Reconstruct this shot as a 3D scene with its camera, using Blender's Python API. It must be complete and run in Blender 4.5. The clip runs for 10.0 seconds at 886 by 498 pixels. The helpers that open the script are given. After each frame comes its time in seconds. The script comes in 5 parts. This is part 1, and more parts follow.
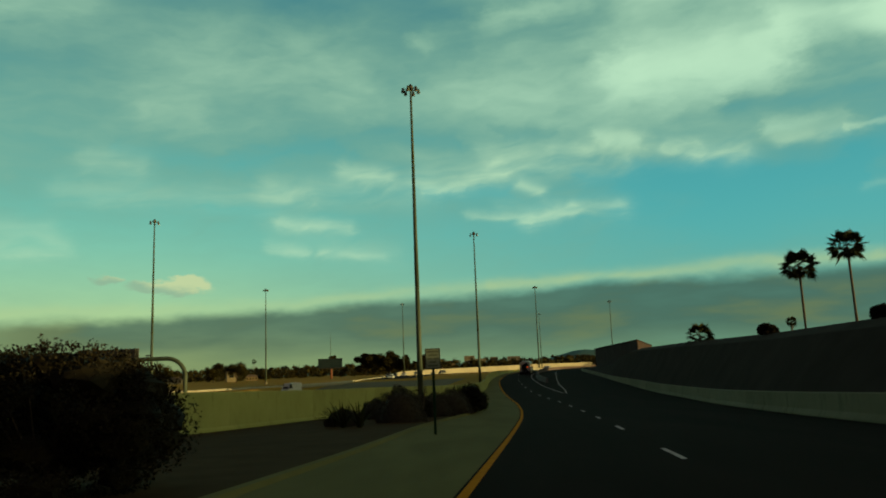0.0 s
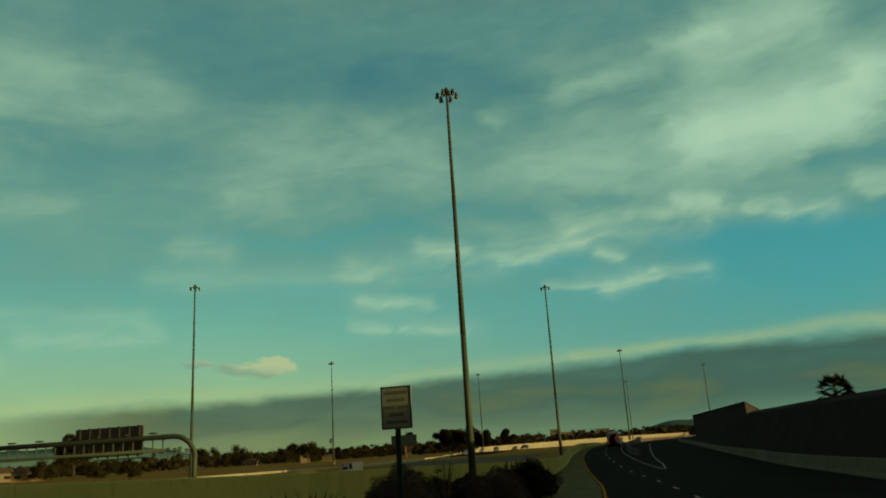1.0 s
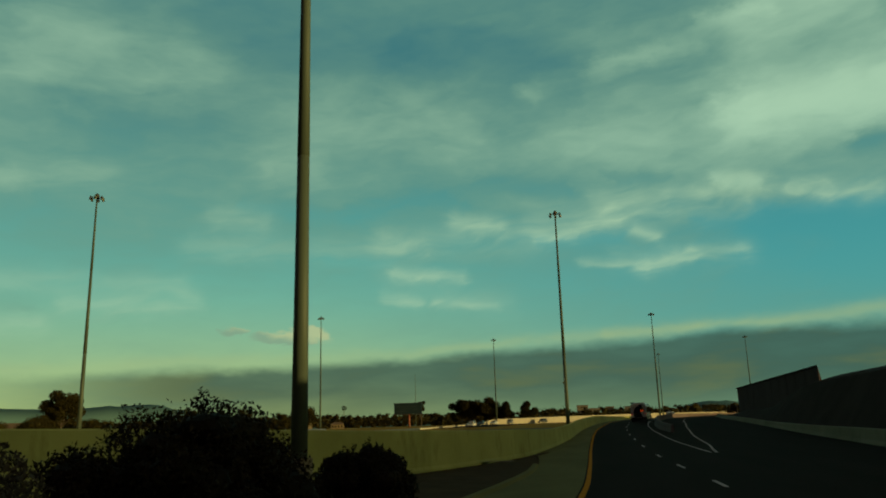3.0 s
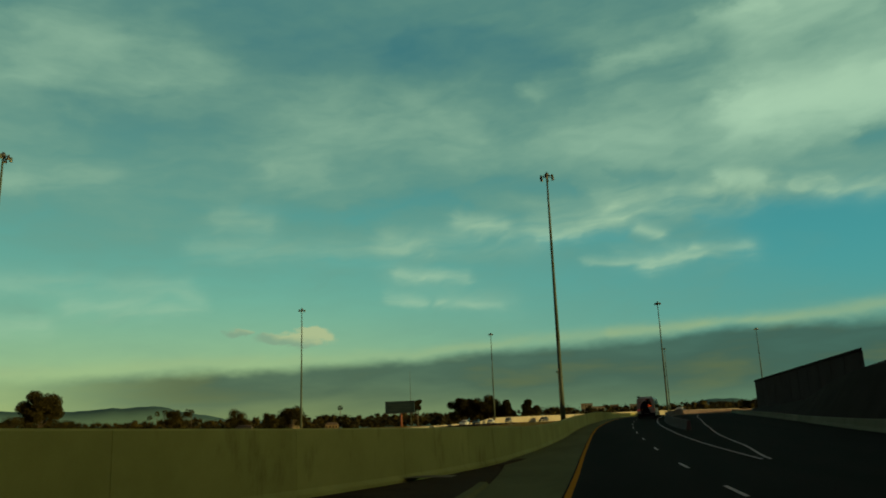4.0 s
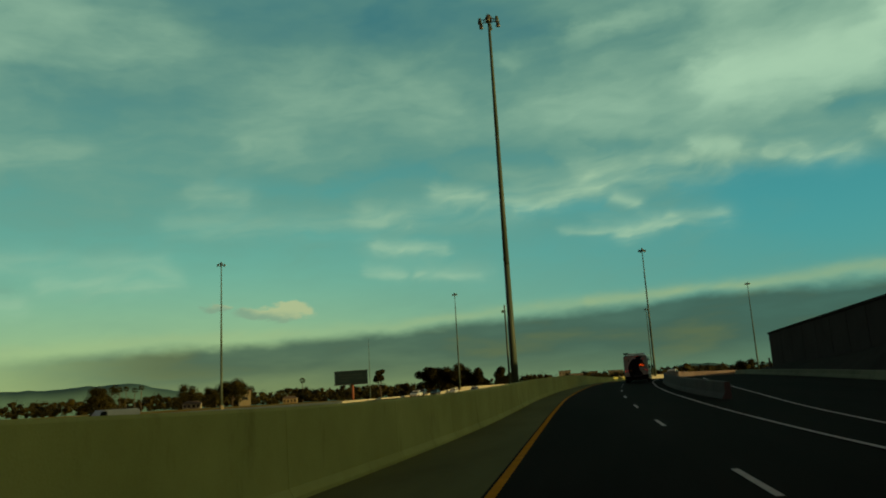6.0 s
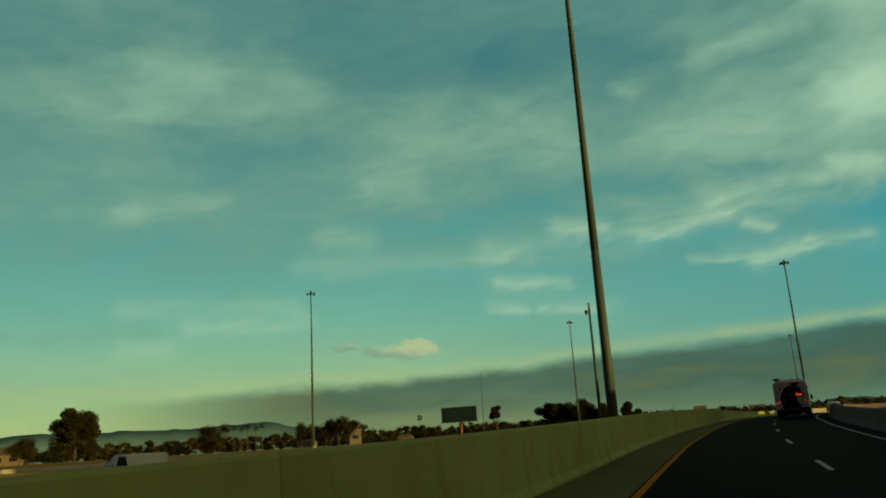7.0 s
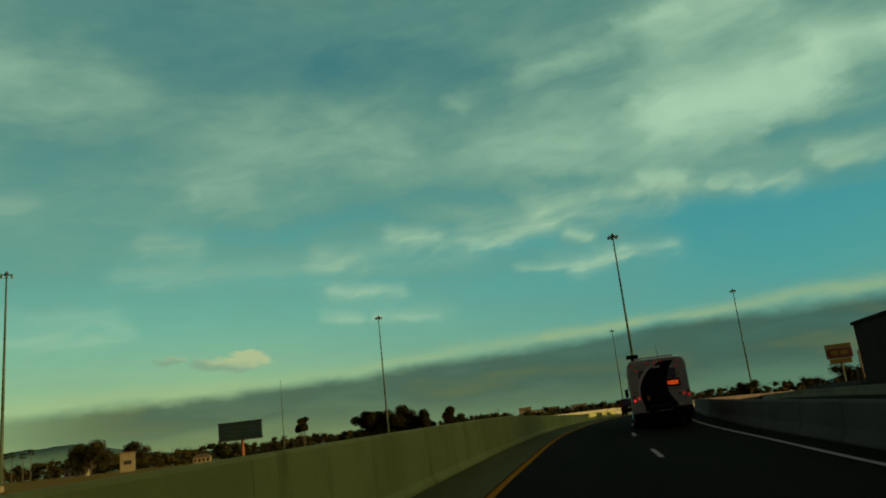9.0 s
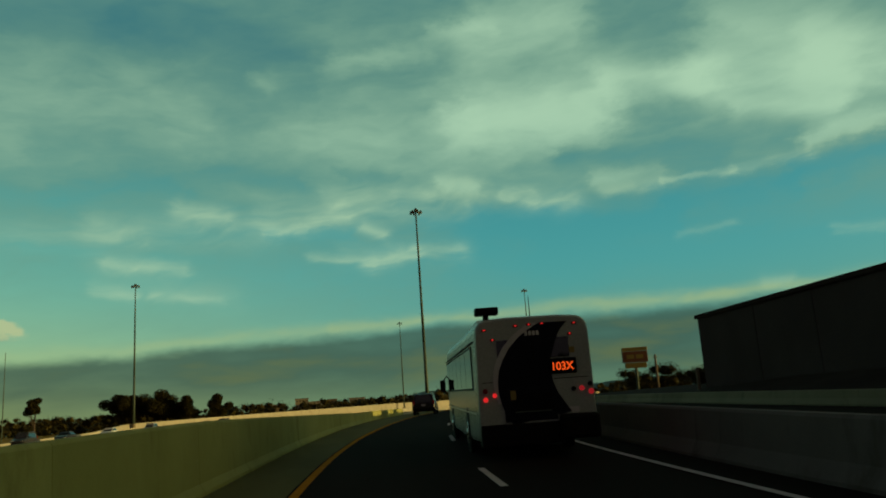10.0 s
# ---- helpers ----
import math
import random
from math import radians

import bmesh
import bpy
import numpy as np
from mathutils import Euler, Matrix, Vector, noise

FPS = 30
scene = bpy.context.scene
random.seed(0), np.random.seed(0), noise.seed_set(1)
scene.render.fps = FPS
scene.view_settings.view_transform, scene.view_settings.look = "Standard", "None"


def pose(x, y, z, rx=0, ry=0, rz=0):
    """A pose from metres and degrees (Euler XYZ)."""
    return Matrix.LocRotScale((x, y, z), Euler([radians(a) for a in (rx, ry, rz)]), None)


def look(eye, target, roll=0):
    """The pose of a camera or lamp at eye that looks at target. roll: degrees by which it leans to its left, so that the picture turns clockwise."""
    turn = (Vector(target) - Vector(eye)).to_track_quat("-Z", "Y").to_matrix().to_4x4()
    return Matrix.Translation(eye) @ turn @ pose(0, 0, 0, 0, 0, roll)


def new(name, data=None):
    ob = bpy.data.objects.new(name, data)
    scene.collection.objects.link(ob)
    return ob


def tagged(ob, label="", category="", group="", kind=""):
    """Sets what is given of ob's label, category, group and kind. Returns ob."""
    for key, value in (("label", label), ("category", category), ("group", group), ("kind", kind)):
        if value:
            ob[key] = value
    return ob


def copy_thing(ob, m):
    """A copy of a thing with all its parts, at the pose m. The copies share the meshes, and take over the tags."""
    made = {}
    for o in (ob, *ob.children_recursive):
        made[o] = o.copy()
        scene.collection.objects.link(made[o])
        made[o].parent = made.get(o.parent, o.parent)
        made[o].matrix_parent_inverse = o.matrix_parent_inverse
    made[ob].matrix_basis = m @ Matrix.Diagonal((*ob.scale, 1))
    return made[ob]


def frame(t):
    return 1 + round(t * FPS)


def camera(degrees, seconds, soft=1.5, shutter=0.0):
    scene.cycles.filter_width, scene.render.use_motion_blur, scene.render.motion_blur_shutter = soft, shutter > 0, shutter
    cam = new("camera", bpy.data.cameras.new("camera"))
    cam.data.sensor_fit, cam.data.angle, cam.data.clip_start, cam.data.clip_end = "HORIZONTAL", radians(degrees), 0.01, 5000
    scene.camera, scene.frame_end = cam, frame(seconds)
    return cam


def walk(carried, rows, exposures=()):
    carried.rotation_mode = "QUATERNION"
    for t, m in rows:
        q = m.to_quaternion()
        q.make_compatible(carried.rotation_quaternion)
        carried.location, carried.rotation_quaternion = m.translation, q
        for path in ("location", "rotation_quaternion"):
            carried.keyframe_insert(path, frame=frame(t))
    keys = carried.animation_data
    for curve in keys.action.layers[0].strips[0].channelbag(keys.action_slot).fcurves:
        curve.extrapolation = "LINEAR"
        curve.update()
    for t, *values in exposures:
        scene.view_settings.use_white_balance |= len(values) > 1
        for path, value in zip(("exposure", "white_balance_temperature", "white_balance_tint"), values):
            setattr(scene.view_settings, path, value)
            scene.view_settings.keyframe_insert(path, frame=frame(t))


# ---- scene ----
cam = camera(60.64, 10.0, soft=1.9, shutter=0.0)
PATH = [
    (0.0, (0.00, 0.00, 1.61), (-0.731, 9.848, 3.191), -2.23),
    (0.5, (0.43, 8.00, 1.47), (-0.916, 17.673, 3.645), -2.71),
    (1.0, (0.84, 16.04, 1.21), (-0.841, 25.556, 3.785), -3.64),
    (1.2, (1.00, 19.34, 1.11), (-1.005, 28.764, 3.801), -3.60),
    (1.5, (1.26, 24.37, 0.98), (-0.910, 33.737, 3.725), -2.57),
    (2.0, (1.72, 32.07, 0.64), (-0.538, 41.536, 2.961), -0.86),
    (2.5, (2.21, 40.40, 0.35), (-0.012, 49.889, 2.610), -1.18),
    (3.0, (2.35, 49.15, 0.18), (0.199, 58.653, 2.445), -1.62),
    (4.5, (2.22, 74.56, -0.25), (0.004, 84.047, 2.013), -2.15),
    (5.0, (1.93, 84.00, -0.34), (-0.177, 93.558, 1.709), -1.76),
    (5.2, (1.88, 87.10, -0.33), (0.054, 96.761, 1.488), -1.66),
    (6.3, (1.57, 103.52, -0.28), (-0.696, 113.057, 1.714), -5.19),
    (6.5, (1.59, 106.99, -0.29), (-1.503, 116.209, 2.035), -4.63),
    (7.0, (1.31, 115.88, -0.22), (-2.110, 124.950, 2.215), -3.45),
    (7.5, (1.11, 124.79, -0.07), (-2.100, 133.957, 2.297), -3.64),
    (8.0, (0.81, 133.75, 0.12), (-1.681, 143.155, 2.448), -6.55),
    (8.5, (0.86, 141.93, 0.30), (-1.152, 151.488, 2.451), -8.01),
    (9.0, (0.78, 150.52, 0.55), (-0.542, 160.147, 2.912), -6.36),
    (9.2, (0.72, 154.17, 0.65), (-0.259, 163.824, 3.057), -5.75),
    (9.5, (0.62, 159.78, 0.79), (0.976, 169.529, 2.984), -6.18),
    (9.8, (0.65, 165.43, 0.93), (1.531, 175.164, 3.050), -5.21),
    (10.0, (0.74, 169.18, 0.99), (2.093, 178.884, 3.017), -4.02),
]
walk(cam, [(t, look(eye, target, roll)) for t, eye, target, roll in PATH], [(0.0, 0.34), (0.5, 0.14), (1.0, 0.0), (4.5, -0.03), (5.0, -0.06), (6.5, 0.0), (10.0, 0.0)])

# ---- light ----
SUN_AZ, SUN_EL = 101.0, 3.5      # degrees right of straight ahead, and above the horizon


def sun_way():
    a, e = radians(SUN_AZ), radians(SUN_EL)
    return Vector((math.sin(a) * math.cos(e), math.cos(a) * math.cos(e), math.sin(e)))


sun_data = bpy.data.lights.new("sun", "SUN")
sun_data.energy, sun_data.angle, sun_data.color = 3.0, radians(0.6), (1.0, 0.72, 0.24)
sun_lamp = new("sun", sun_data)
sun_lamp.rotation_mode = "QUATERNION"
sun_lamp.rotation_quaternion = sun_way().to_track_quat("Z", "Y")


class Nodes:
    """Small helper to write node trees as sums."""

    def __init__(self, tree):
        self.t = tree
        tree.nodes.clear()

    def node(self, kind, **sets):
        n = self.t.nodes.new(kind)
        for k, v in sets.items():
            if k == "op":
                n.operation = v
            elif k == "dims":
                n.noise_dimensions = v
            elif k == "blend":
                n.blend_type = v
            elif k == "dtype":
                n.data_type = v
        return n

    def put(self, socket, v):
        if isinstance(v, bpy.types.NodeSocket):
            self.t.links.new(v, socket)
        else:
            socket.default_value = v

    def m(self, op, a, b=0.0, c=0.0, clamp=False):
        n = self.node("ShaderNodeMath", op=op)
        n.use_clamp = clamp
        for s, v in zip(n.inputs, (a, b, c)):
            self.put(s, v)
        return n.outputs[0]

    def add(self, *v):
        s = v[0]
        for w in v[1:]:
            s = self.m("ADD", s, w)
        return s

    def mul(self, *v):
        s = v[0]
        for w in v[1:]:
            s = self.m("MULTIPLY", s, w)
        return s

    def step(self, v, lo, hi):
        n = self.node("ShaderNodeMapRange")
        n.interpolation_type = "SMOOTHSTEP"
        self.put(n.inputs["Value"], v)
        self.put(n.inputs["From Min"], lo)
        self.put(n.inputs["From Max"], hi)
        return n.outputs["Result"]

    def ramp(self, v, lo, hi, a=0.0, b=1.0):
        n = self.node("ShaderNodeMapRange")
        for k, w in (("Value", v), ("From Min", lo), ("From Max", hi), ("To Min", a), ("To Max", b)):
            self.put(n.inputs[k], w)
        return n.outputs["Result"]

    def xyz(self, x, y, z=0.0):
        n = self.node("ShaderNodeCombineXYZ")
        for s, v in zip(n.inputs, (x, y, z)):
            self.put(s, v)
        return n.outputs[0]

    def noise(self, vec, scale, detail=4.0, rough=0.55, twist=0.0):
        n = self.node("ShaderNodeTexNoise")
        if vec is not None:
            self.put(n.inputs["Vector"], vec)
        for k, v in (("Scale", scale), ("Detail", detail), ("Roughness", rough), ("Distortion", twist)):
            self.put(n.inputs[k], v)
        return n.outputs["Fac"]

    def mix(self, f, a, b):
        n = self.node("ShaderNodeMix", dtype="RGBA")
        self.put(n.inputs[0], f)
        for s, v in ((n.inputs[6], a), (n.inputs[7], b)):
            self.put(s, v if isinstance(v, bpy.types.NodeSocket) else (*v[:3], 1.0))
        return n.outputs[2]


# ---- sky: evening air with high cirrus and a low grey bank ----
world = bpy.data.worlds.new("evening_sky")
scene.world = world
world.use_nodes = True
W = Nodes(world.node_tree)
way = W.node("ShaderNodeTexCoord").outputs["Generated"]
parts_xyz = W.node("ShaderNodeSeparateXYZ")
W.put(parts_xyz.inputs[0], way)
wx, wy, wz = parts_xyz.outputs
DEG = 180 / math.pi
AZ = W.mul(W.m("ARCTAN2", W.mul(wx, -1.0), wy), DEG)      # degrees to the left of straight ahead
EL = W.mul(W.m("ARCSINE", wz), DEG)
# wind-drawn coordinates: a slow warp bends the streaks
slow = W.noise(W.xyz(W.mul(AZ, 0.05), W.mul(EL, 0.11), 3.0), 1.0, 2.0, 0.45)
slow2 = W.noise(W.xyz(W.mul(AZ, 0.16), W.mul(EL, 0.33), 9.0), 1.0, 2.0, 0.45)
fine_w = W.noise(W.xyz(W.mul(AZ, 0.5), W.mul(EL, 0.9), 5.0), 1.0, 4.0, 0.55)
ELW = W.add(EL, W.mul(W.add(slow2, -0.5), 2.6), W.mul(W.add(fine_w, -0.5), 0.35))
AZW = W.add(AZ, W.mul(W.add(slow, -0.5), 9.0), W.mul(W.add(slow2, -0.5), 4.0))
ELF = W.add(EL, W.mul(W.add(slow2, -0.5), 0.45), W.mul(W.add(fine_w, -0.5), 0.85))
AZF = W.add(AZ, W.mul(W.add(slow2, -0.5), 2.0), W.mul(W.add(fine_w, -0.5), 2.8))


def puff(az, el, ra, re, tilt=0.0, a=None, e=None):
    """A soft oval of cloud: 1 in the middle, 0 outside. tilt: degrees by which its right end lies higher."""
    da, de = W.add(AZF if a is None else a, -az), W.add(ELF if e is None else e, -el)
    c, s = math.cos(radians(tilt)), math.sin(radians(tilt))
    p = W.add(W.mul(da, c / ra), W.mul(de, -s / ra))
    q = W.add(W.mul(da, s / re), W.mul(de, c / re))
    r2 = W.add(W.mul(p, p), W.mul(q, q))
    return W.m("EXPONENT", W.mul(r2, -1.0))


def vec(op, a, b):
    n = W.node("ShaderNodeVectorMath", op=op)
    W.put(n.inputs[0], a)
    W.put(n.inputs[1], b)
    return n.outputs["Value"] if op == "DOT_PRODUCT" else n.outputs[0]


def strokes(total, place, rows, gain, wide=1.0):
    """Adds soft strands of cloud, each drawn from one point of the sky to another: azimuth, elevation, twice; half width; amount."""
    n = W.node("ShaderNodeVectorMath", op="ADD")
    W.put(n.inputs[0], place)
    W.put(n.inputs[1], W.xyz(W.mul(total, 1e-7), 0.0))     # one list after the other keeps the shader small
    place = n.outputs[0]
    for a0, e0, a1, e1, half, amount in rows:
        run = Vector((a1 - a0, e1 - e0, 0.0))
        off = vec("SUBTRACT", place, (a0, e0, 0.0))
        along = W.m("MULTIPLY", vec("DOT_PRODUCT", off, run), 1.0 / run.length_squared, clamp=True)
        n = W.node("ShaderNodeVectorMath", op="SCALE")
        n.inputs[0].default_value = run
        W.put(n.inputs[3], along)
        d = vec("SUBTRACT", off, n.outputs[0])
        total = W.m("MULTIPLY_ADD", W.m("EXPONENT", W.mul(vec("DOT_PRODUCT", d, d), -1.0 / (half * wide) ** 2)), amount * gain, total)
    return total


# streaked cirrus, drawn out along the wind, the right end higher
sv = W.add(ELW, W.mul(AZW, 0.02), W.mul(W.m("TANH", W.mul(W.add(AZW, 15.0), 1 / 14)), 1.2))
streak = W.noise(W.xyz(W.mul(AZW, 0.06), W.mul(sv, 0.17), 1.0), 1.0, 2.5, 0.45)
wisps = W.noise(W.xyz(W.mul(AZW, 0.22), W.mul(sv, 0.50), 7.0), 1.0, 2.5, 0.5)
fibre = W.noise(W.xyz(W.mul(AZW, 0.20), W.mul(W.add(ELW, W.mul(AZW, 0.12)), 0.85), 12.0), 1.0, 3.5, 0.50)
# the large sheets (+), the clear gaps (-) and the small bright wisps, by place in the sky
SHEETS = [
    (43.3, 24.4, 32.9, 25.8, 2.56, 0.55), (42.8, 27.7, 40.2, 27.1, 1.92, 0.35), (30.8, 24.9, 22.9, 23.3, 2.56, 0.28), (22.9, 21.2, 13.9, 22.5, 2.99, 0.40), (13.8, 23.3, 3.1, 21.4, 3.42, 0.26), (5.5, 24.5, -12.5, 27.9, 0.73, 0.55), (-3.5, 22.2, -19.4, 21.0, 3.85, 0.50), (-11.5, 20.9, -19.4, 20.7, 2.14, 0.75),
    (44.9, 20.1, 40.7, 20.3, 1.71, 0.25), (26.4, 19.5, 22.9, 18.8, 1.28, 0.20), (32.6, 17.9, 28.8, 16.9, 2.56, 0.15), (11.2, 20.3, -7.2, 18.1, 1.92, 0.30), (41.3, 17.6, 35.7, 17.7, 0.85, 0.18), (44.0, 16.7, 42.6, 16.7, 0.68, 0.20), (45.2, 23.3, 42.5, 23.4, 2.14, 0.25), (2.4, 29.4, -0.2, 27.9, 1.71, 0.15)]
STREAKS = [
    (44.1, 10.2, 32.2, 10.3, 0.56, 0.40), (39.6, 8.7, 31.4, 9.1, 0.56, 0.55), (43.8, 7.2, 41.2, 7.3, 0.56, 0.55), (31.6, 13.1, 14.6, 13.2, 0.68, 0.35), (29.6, 15.2, 26.7, 15.1, 0.77, 0.50), (44.6, 16.4, 37.6, 17.9, 0.68, 0.22), (17.3, 13.7, 5.4, 13.8, 0.85, 0.40), (5.4, 14.4, -10.0, 15.6, 1.03, 0.42),
    (-0.4, 11.7, -9.5, 11.3, 0.60, 0.35), (16.9, 11.1, 8.3, 8.6, 0.85, 0.22), (26.4, 19.1, 22.9, 18.8, 0.94, 0.22), (-11.9, 15.4, -18.4, 14.6, 0.77, 0.40)]
RIGHT_SHEETS = [
    (-11.6, 20.8, -19.7, 21.1, 2.35, 0.34), (-22.1, 22.8, -28.7, 22.0, 1.37, 0.52), (-29.0, 21.6, -37.6, 20.0, 2.14, 0.50), (-12.2, 27.3, -19.1, 27.3, 2.14, 0.44), (-31.6, 24.9, -36.0, 23.4, 2.14, 0.36), (-30.7, 19.3, -37.2, 18.0, 0.68, 0.30), (1.4, 20.6, -9.2, 18.9, 2.56, 0.12), (-8.5, 16.4, -11.6, 15.9, 0.60, 0.35),
    (-35.1, 16.0, -40.0, 16.6, 0.68, 0.40), (-19.9, 15.7, -25.4, 15.8, 0.68, 0.30), (-37.8, 21.4, -40.7, 20.6, 2.56, 0.42)]
LEFT_SHEETS = [
    (52.7, 23.4, 47.7, 24.1, 1.28, 0.38), (48.7, 16.4, 43.2, 17.2, 0.60, 0.30), (51.5, 8.0, 42.9, 8.5, 0.43, 0.30), (50.6, 14.4, 47.9, 14.4, 0.60, 0.15)]
GAPS = [
    (30.1, 29.2, 13.6, 28.6, 2.35, 0.24), (9.0, 28.0, 2.7, 25.6, 1.79, 0.42), (16.5, 27.0, 11.8, 27.3, 1.28, 0.16), (40.1, 21.1, 31.5, 21.6, 1.20, 0.22), (28.4, 16.3, 20.3, 15.4, 0.56, 0.32), (19.4, 15.8, 12.3, 16.9, 0.85, 0.42), (10.4, 18.1, 3.0, 17.2, 0.68, 0.28), (-0.1, 17.7, -5.1, 17.3, 0.43, 0.20),
    (4.6, 13.2, -0.9, 13.1, 0.51, 0.42), (-6.7, 13.9, -18.1, 13.1, 0.85, 0.45), (-10.2, 11.2, -17.7, 10.2, 1.71, 0.42), (-17.9, 17.7, -18.9, 17.8, 0.77, 0.20), (44.4, 13.8, 41.7, 14.9, 0.64, 0.15), (21.2, 12.2, 17.3, 12.0, 0.47, 0.20)]
RIGHT_GAPS = [
    (-18.0, 17.8, -25.4, 16.4, 0.68, 0.28), (-26.4, 17.3, -29.1, 16.4, 0.85, 0.24), (-26.4, 20.5, -28.4, 20.1, 0.43, 0.18), (-11.0, 13.4, -24.9, 12.3, 1.11, 0.50), (-25.0, 13.2, -33.6, 13.4, 1.11, 0.50), (-34.4, 14.0, -39.7, 14.8, 0.94, 0.55), (-17.2, 10.5, -38.5, 8.1, 1.71, 0.42), (16.5, 28.0, 14.1, 27.7, 1.71, 0.20)]
WISPS = [
    (11.7, 15.1, 8.4, 14.6, 0.51, 0.90), (5.4, 13.4, 2.8, 13.7, 0.30, 0.75), (2.8, 13.7, -0.3, 15.0, 0.56, 0.55), (-0.3, 15.0, -4.1, 15.6, 0.64, 0.50), (0.9, 16.2, -2.1, 16.7, 0.47, 0.35), (-4.9, 15.9, -9.9, 15.1, 0.47, 0.42), (-6.9, 16.1, -10.2, 16.8, 0.38, 0.38), (-13.0, 15.4, -14.9, 15.0, 0.38, 0.85),
    (-15.4, 14.8, -18.4, 14.6, 0.34, 0.42), (-1.8, 13.7, -3.6, 13.0, 0.34, 0.95), (2.1, 11.6, -2.4, 11.1, 0.26, 0.55), (-2.3, 10.9, -5.6, 11.6, 0.47, 0.85), (-5.6, 11.6, -9.5, 11.5, 0.34, 0.48), (16.4, 11.2, 11.4, 10.9, 0.38, 0.95), (17.3, 9.6, 14.8, 9.1, 0.34, 0.75), (13.5, 9.1, 8.8, 8.5, 0.34, 0.62)]
FAR_WISPS = [
    (-20.7, 14.9, -24.9, 15.0, 0.38, 0.65), (-25.2, 14.9, -30.0, 15.0, 0.19, 0.95), (-30.0, 15.0, -35.0, 15.3, 0.26, 0.55), (-35.0, 15.4, -39.9, 16.2, 0.38, 0.40), (-13.3, 15.3, -15.1, 15.2, 0.38, 0.60), (-25.5, 11.0, -29.5, 11.3, 0.26, 0.30), (-35.8, 9.9, -38.8, 9.6, 0.26, 0.40), (-30.8, 7.0, -32.6, 6.9, 0.34, 0.45)]
mottle = W.noise(W.xyz(W.mul(AZF, 0.30), W.mul(W.add(ELF, W.mul(AZF, 0.06)), 0.95), 2.5), 1.0, 3.0, 0.55)
BROAD = W.xyz(W.add(AZ, W.mul(W.add(slow2, -0.5), 4.0), W.mul(W.add(fine_w, -0.5), 3.0)), W.add(EL, W.mul(W.add(slow2, -0.5), 1.2), W.mul(W.add(fine_w, -0.5), 1.1), W.mul(W.add(fibre, -0.5), 0.35)))
NARROW = W.xyz(W.add(AZ, W.mul(W.add(fine_w, -0.5), 1.6)), W.add(EL, W.mul(W.add(fine_w, -0.5), 0.9), W.mul(W.add(fibre, -0.5), 0.8)))
cover = W.add(W.mul(W.add(streak, -0.5), 0.30), W.mul(W.add(wisps, -0.5), 0.22), W.mul(W.add(mottle, -0.5), 0.20), W.mul(W.add(fibre, -0.5), 0.20), 0.14, W.mul(W.step(EL, 7.5, 16.5), 0.33))
for rows, gain in ((SHEETS, 0.34), (RIGHT_SHEETS, 0.98), (LEFT_SHEETS, 0.50)):
    cover = strokes(cover, BROAD, rows, gain, 1.15)
for rows in (GAPS, RIGHT_GAPS):
    cover = strokes(cover, BROAD, rows, -0.60, 1.15)
wisp = W.mul(cover, 1e-7)
for rows, gain in ((WISPS, 0.85), (FAR_WISPS, 0.85), (STREAKS, 0.95)):
    wisp = strokes(wisp, NARROW, rows, gain, 1.35)
wisp = W.mul(W.m("MINIMUM", wisp, 1.0), W.ramp(fibre, 0.30, 0.68, 0.30, 1.15))
thin = W.step(cover, -0.10, 0.80)
bright = W.step(cover, 0.38, 1.40)

sky_tex = W.node("ShaderNodeTexSky")
sky_tex.sky_type, sky_tex.sun_disc = "NISHITA", False
sky_tex.sun_elevation, sky_tex.sun_rotation = radians(SUN_EL), radians(SUN_AZ)
sky_tex.altitude, sky_tex.air_density, sky_tex.dust_density, sky_tex.ozone_density = 350.0, 1.0, 1.2, 1.0
air = W.node("ShaderNodeMix", dtype="RGBA", blend="MULTIPLY")
W.put(air.inputs[0], 1.0)
W.put(air.inputs[6], sky_tex.outputs[0])
air.inputs[7].default_value = (0.055, 0.085, 0.085, 1.0)
warm = W.step(AZ, -18.0, 32.0)
deep = W.mix(W.step(EL, 8.0, 27.0), W.mix(warm, (0.052, 0.355, 0.375), (0.100, 0.455, 0.395)), (0.040, 0.190, 0.215))
air_col = W.mix(0.85, air.outputs[2], deep)
# evening haze low over the land, warmer on the far side
low = W.m("EXPONENT", W.mul(W.m("POWER", W.mul(W.m("MAXIMUM", EL, 0.0), 1 / 6.8), 1.6), -1.0))
haze_col = W.mix(warm, (0.16, 0.37, 0.23), (0.50, 0.59, 0.165))
col = W.mix(W.mul(low, 0.92), air_col, haze_col)
cloud_col = W.mix(bright, (0.142, 0.306, 0.226), (0.445, 0.68, 0.455))
col = W.mix(W.mul(thin, 0.86), col, cloud_col)
col = W.mix(W.mul(wisp, 0.64), col, (0.42, 0.62, 0.40))
# the small lit cloud
e2 = W.add(EL, W.mul(W.add(fine_w, -0.5), 1.3), W.mul(W.add(fibre, -0.5), 0.6))
a2 = W.add(AZ, W.mul(W.add(fine_w, -0.5), 2.0))
small = W.m("MAXIMUM", puff(24.6, 6.55, 3.1, 0.55, 0, a2, e2), W.m("MAXIMUM", puff(22.9, 6.85, 1.5, 0.62, 0, a2, e2), puff(28.3, 7.0, 1.3, 0.36, 0, a2, e2)))
small = W.step(W.add(small, W.mul(W.add(fibre, -0.5), 0.6)), 0.32, 0.66)
lit_top = W.step(W.add(e2, W.mul(W.add(AZ, -24.5), -0.18)), 6.2, 7.0)
col = W.mix(W.mul(small, 0.60), col, W.mix(lit_top, (0.22, 0.32, 0.22), (0.55, 0.56, 0.27)))
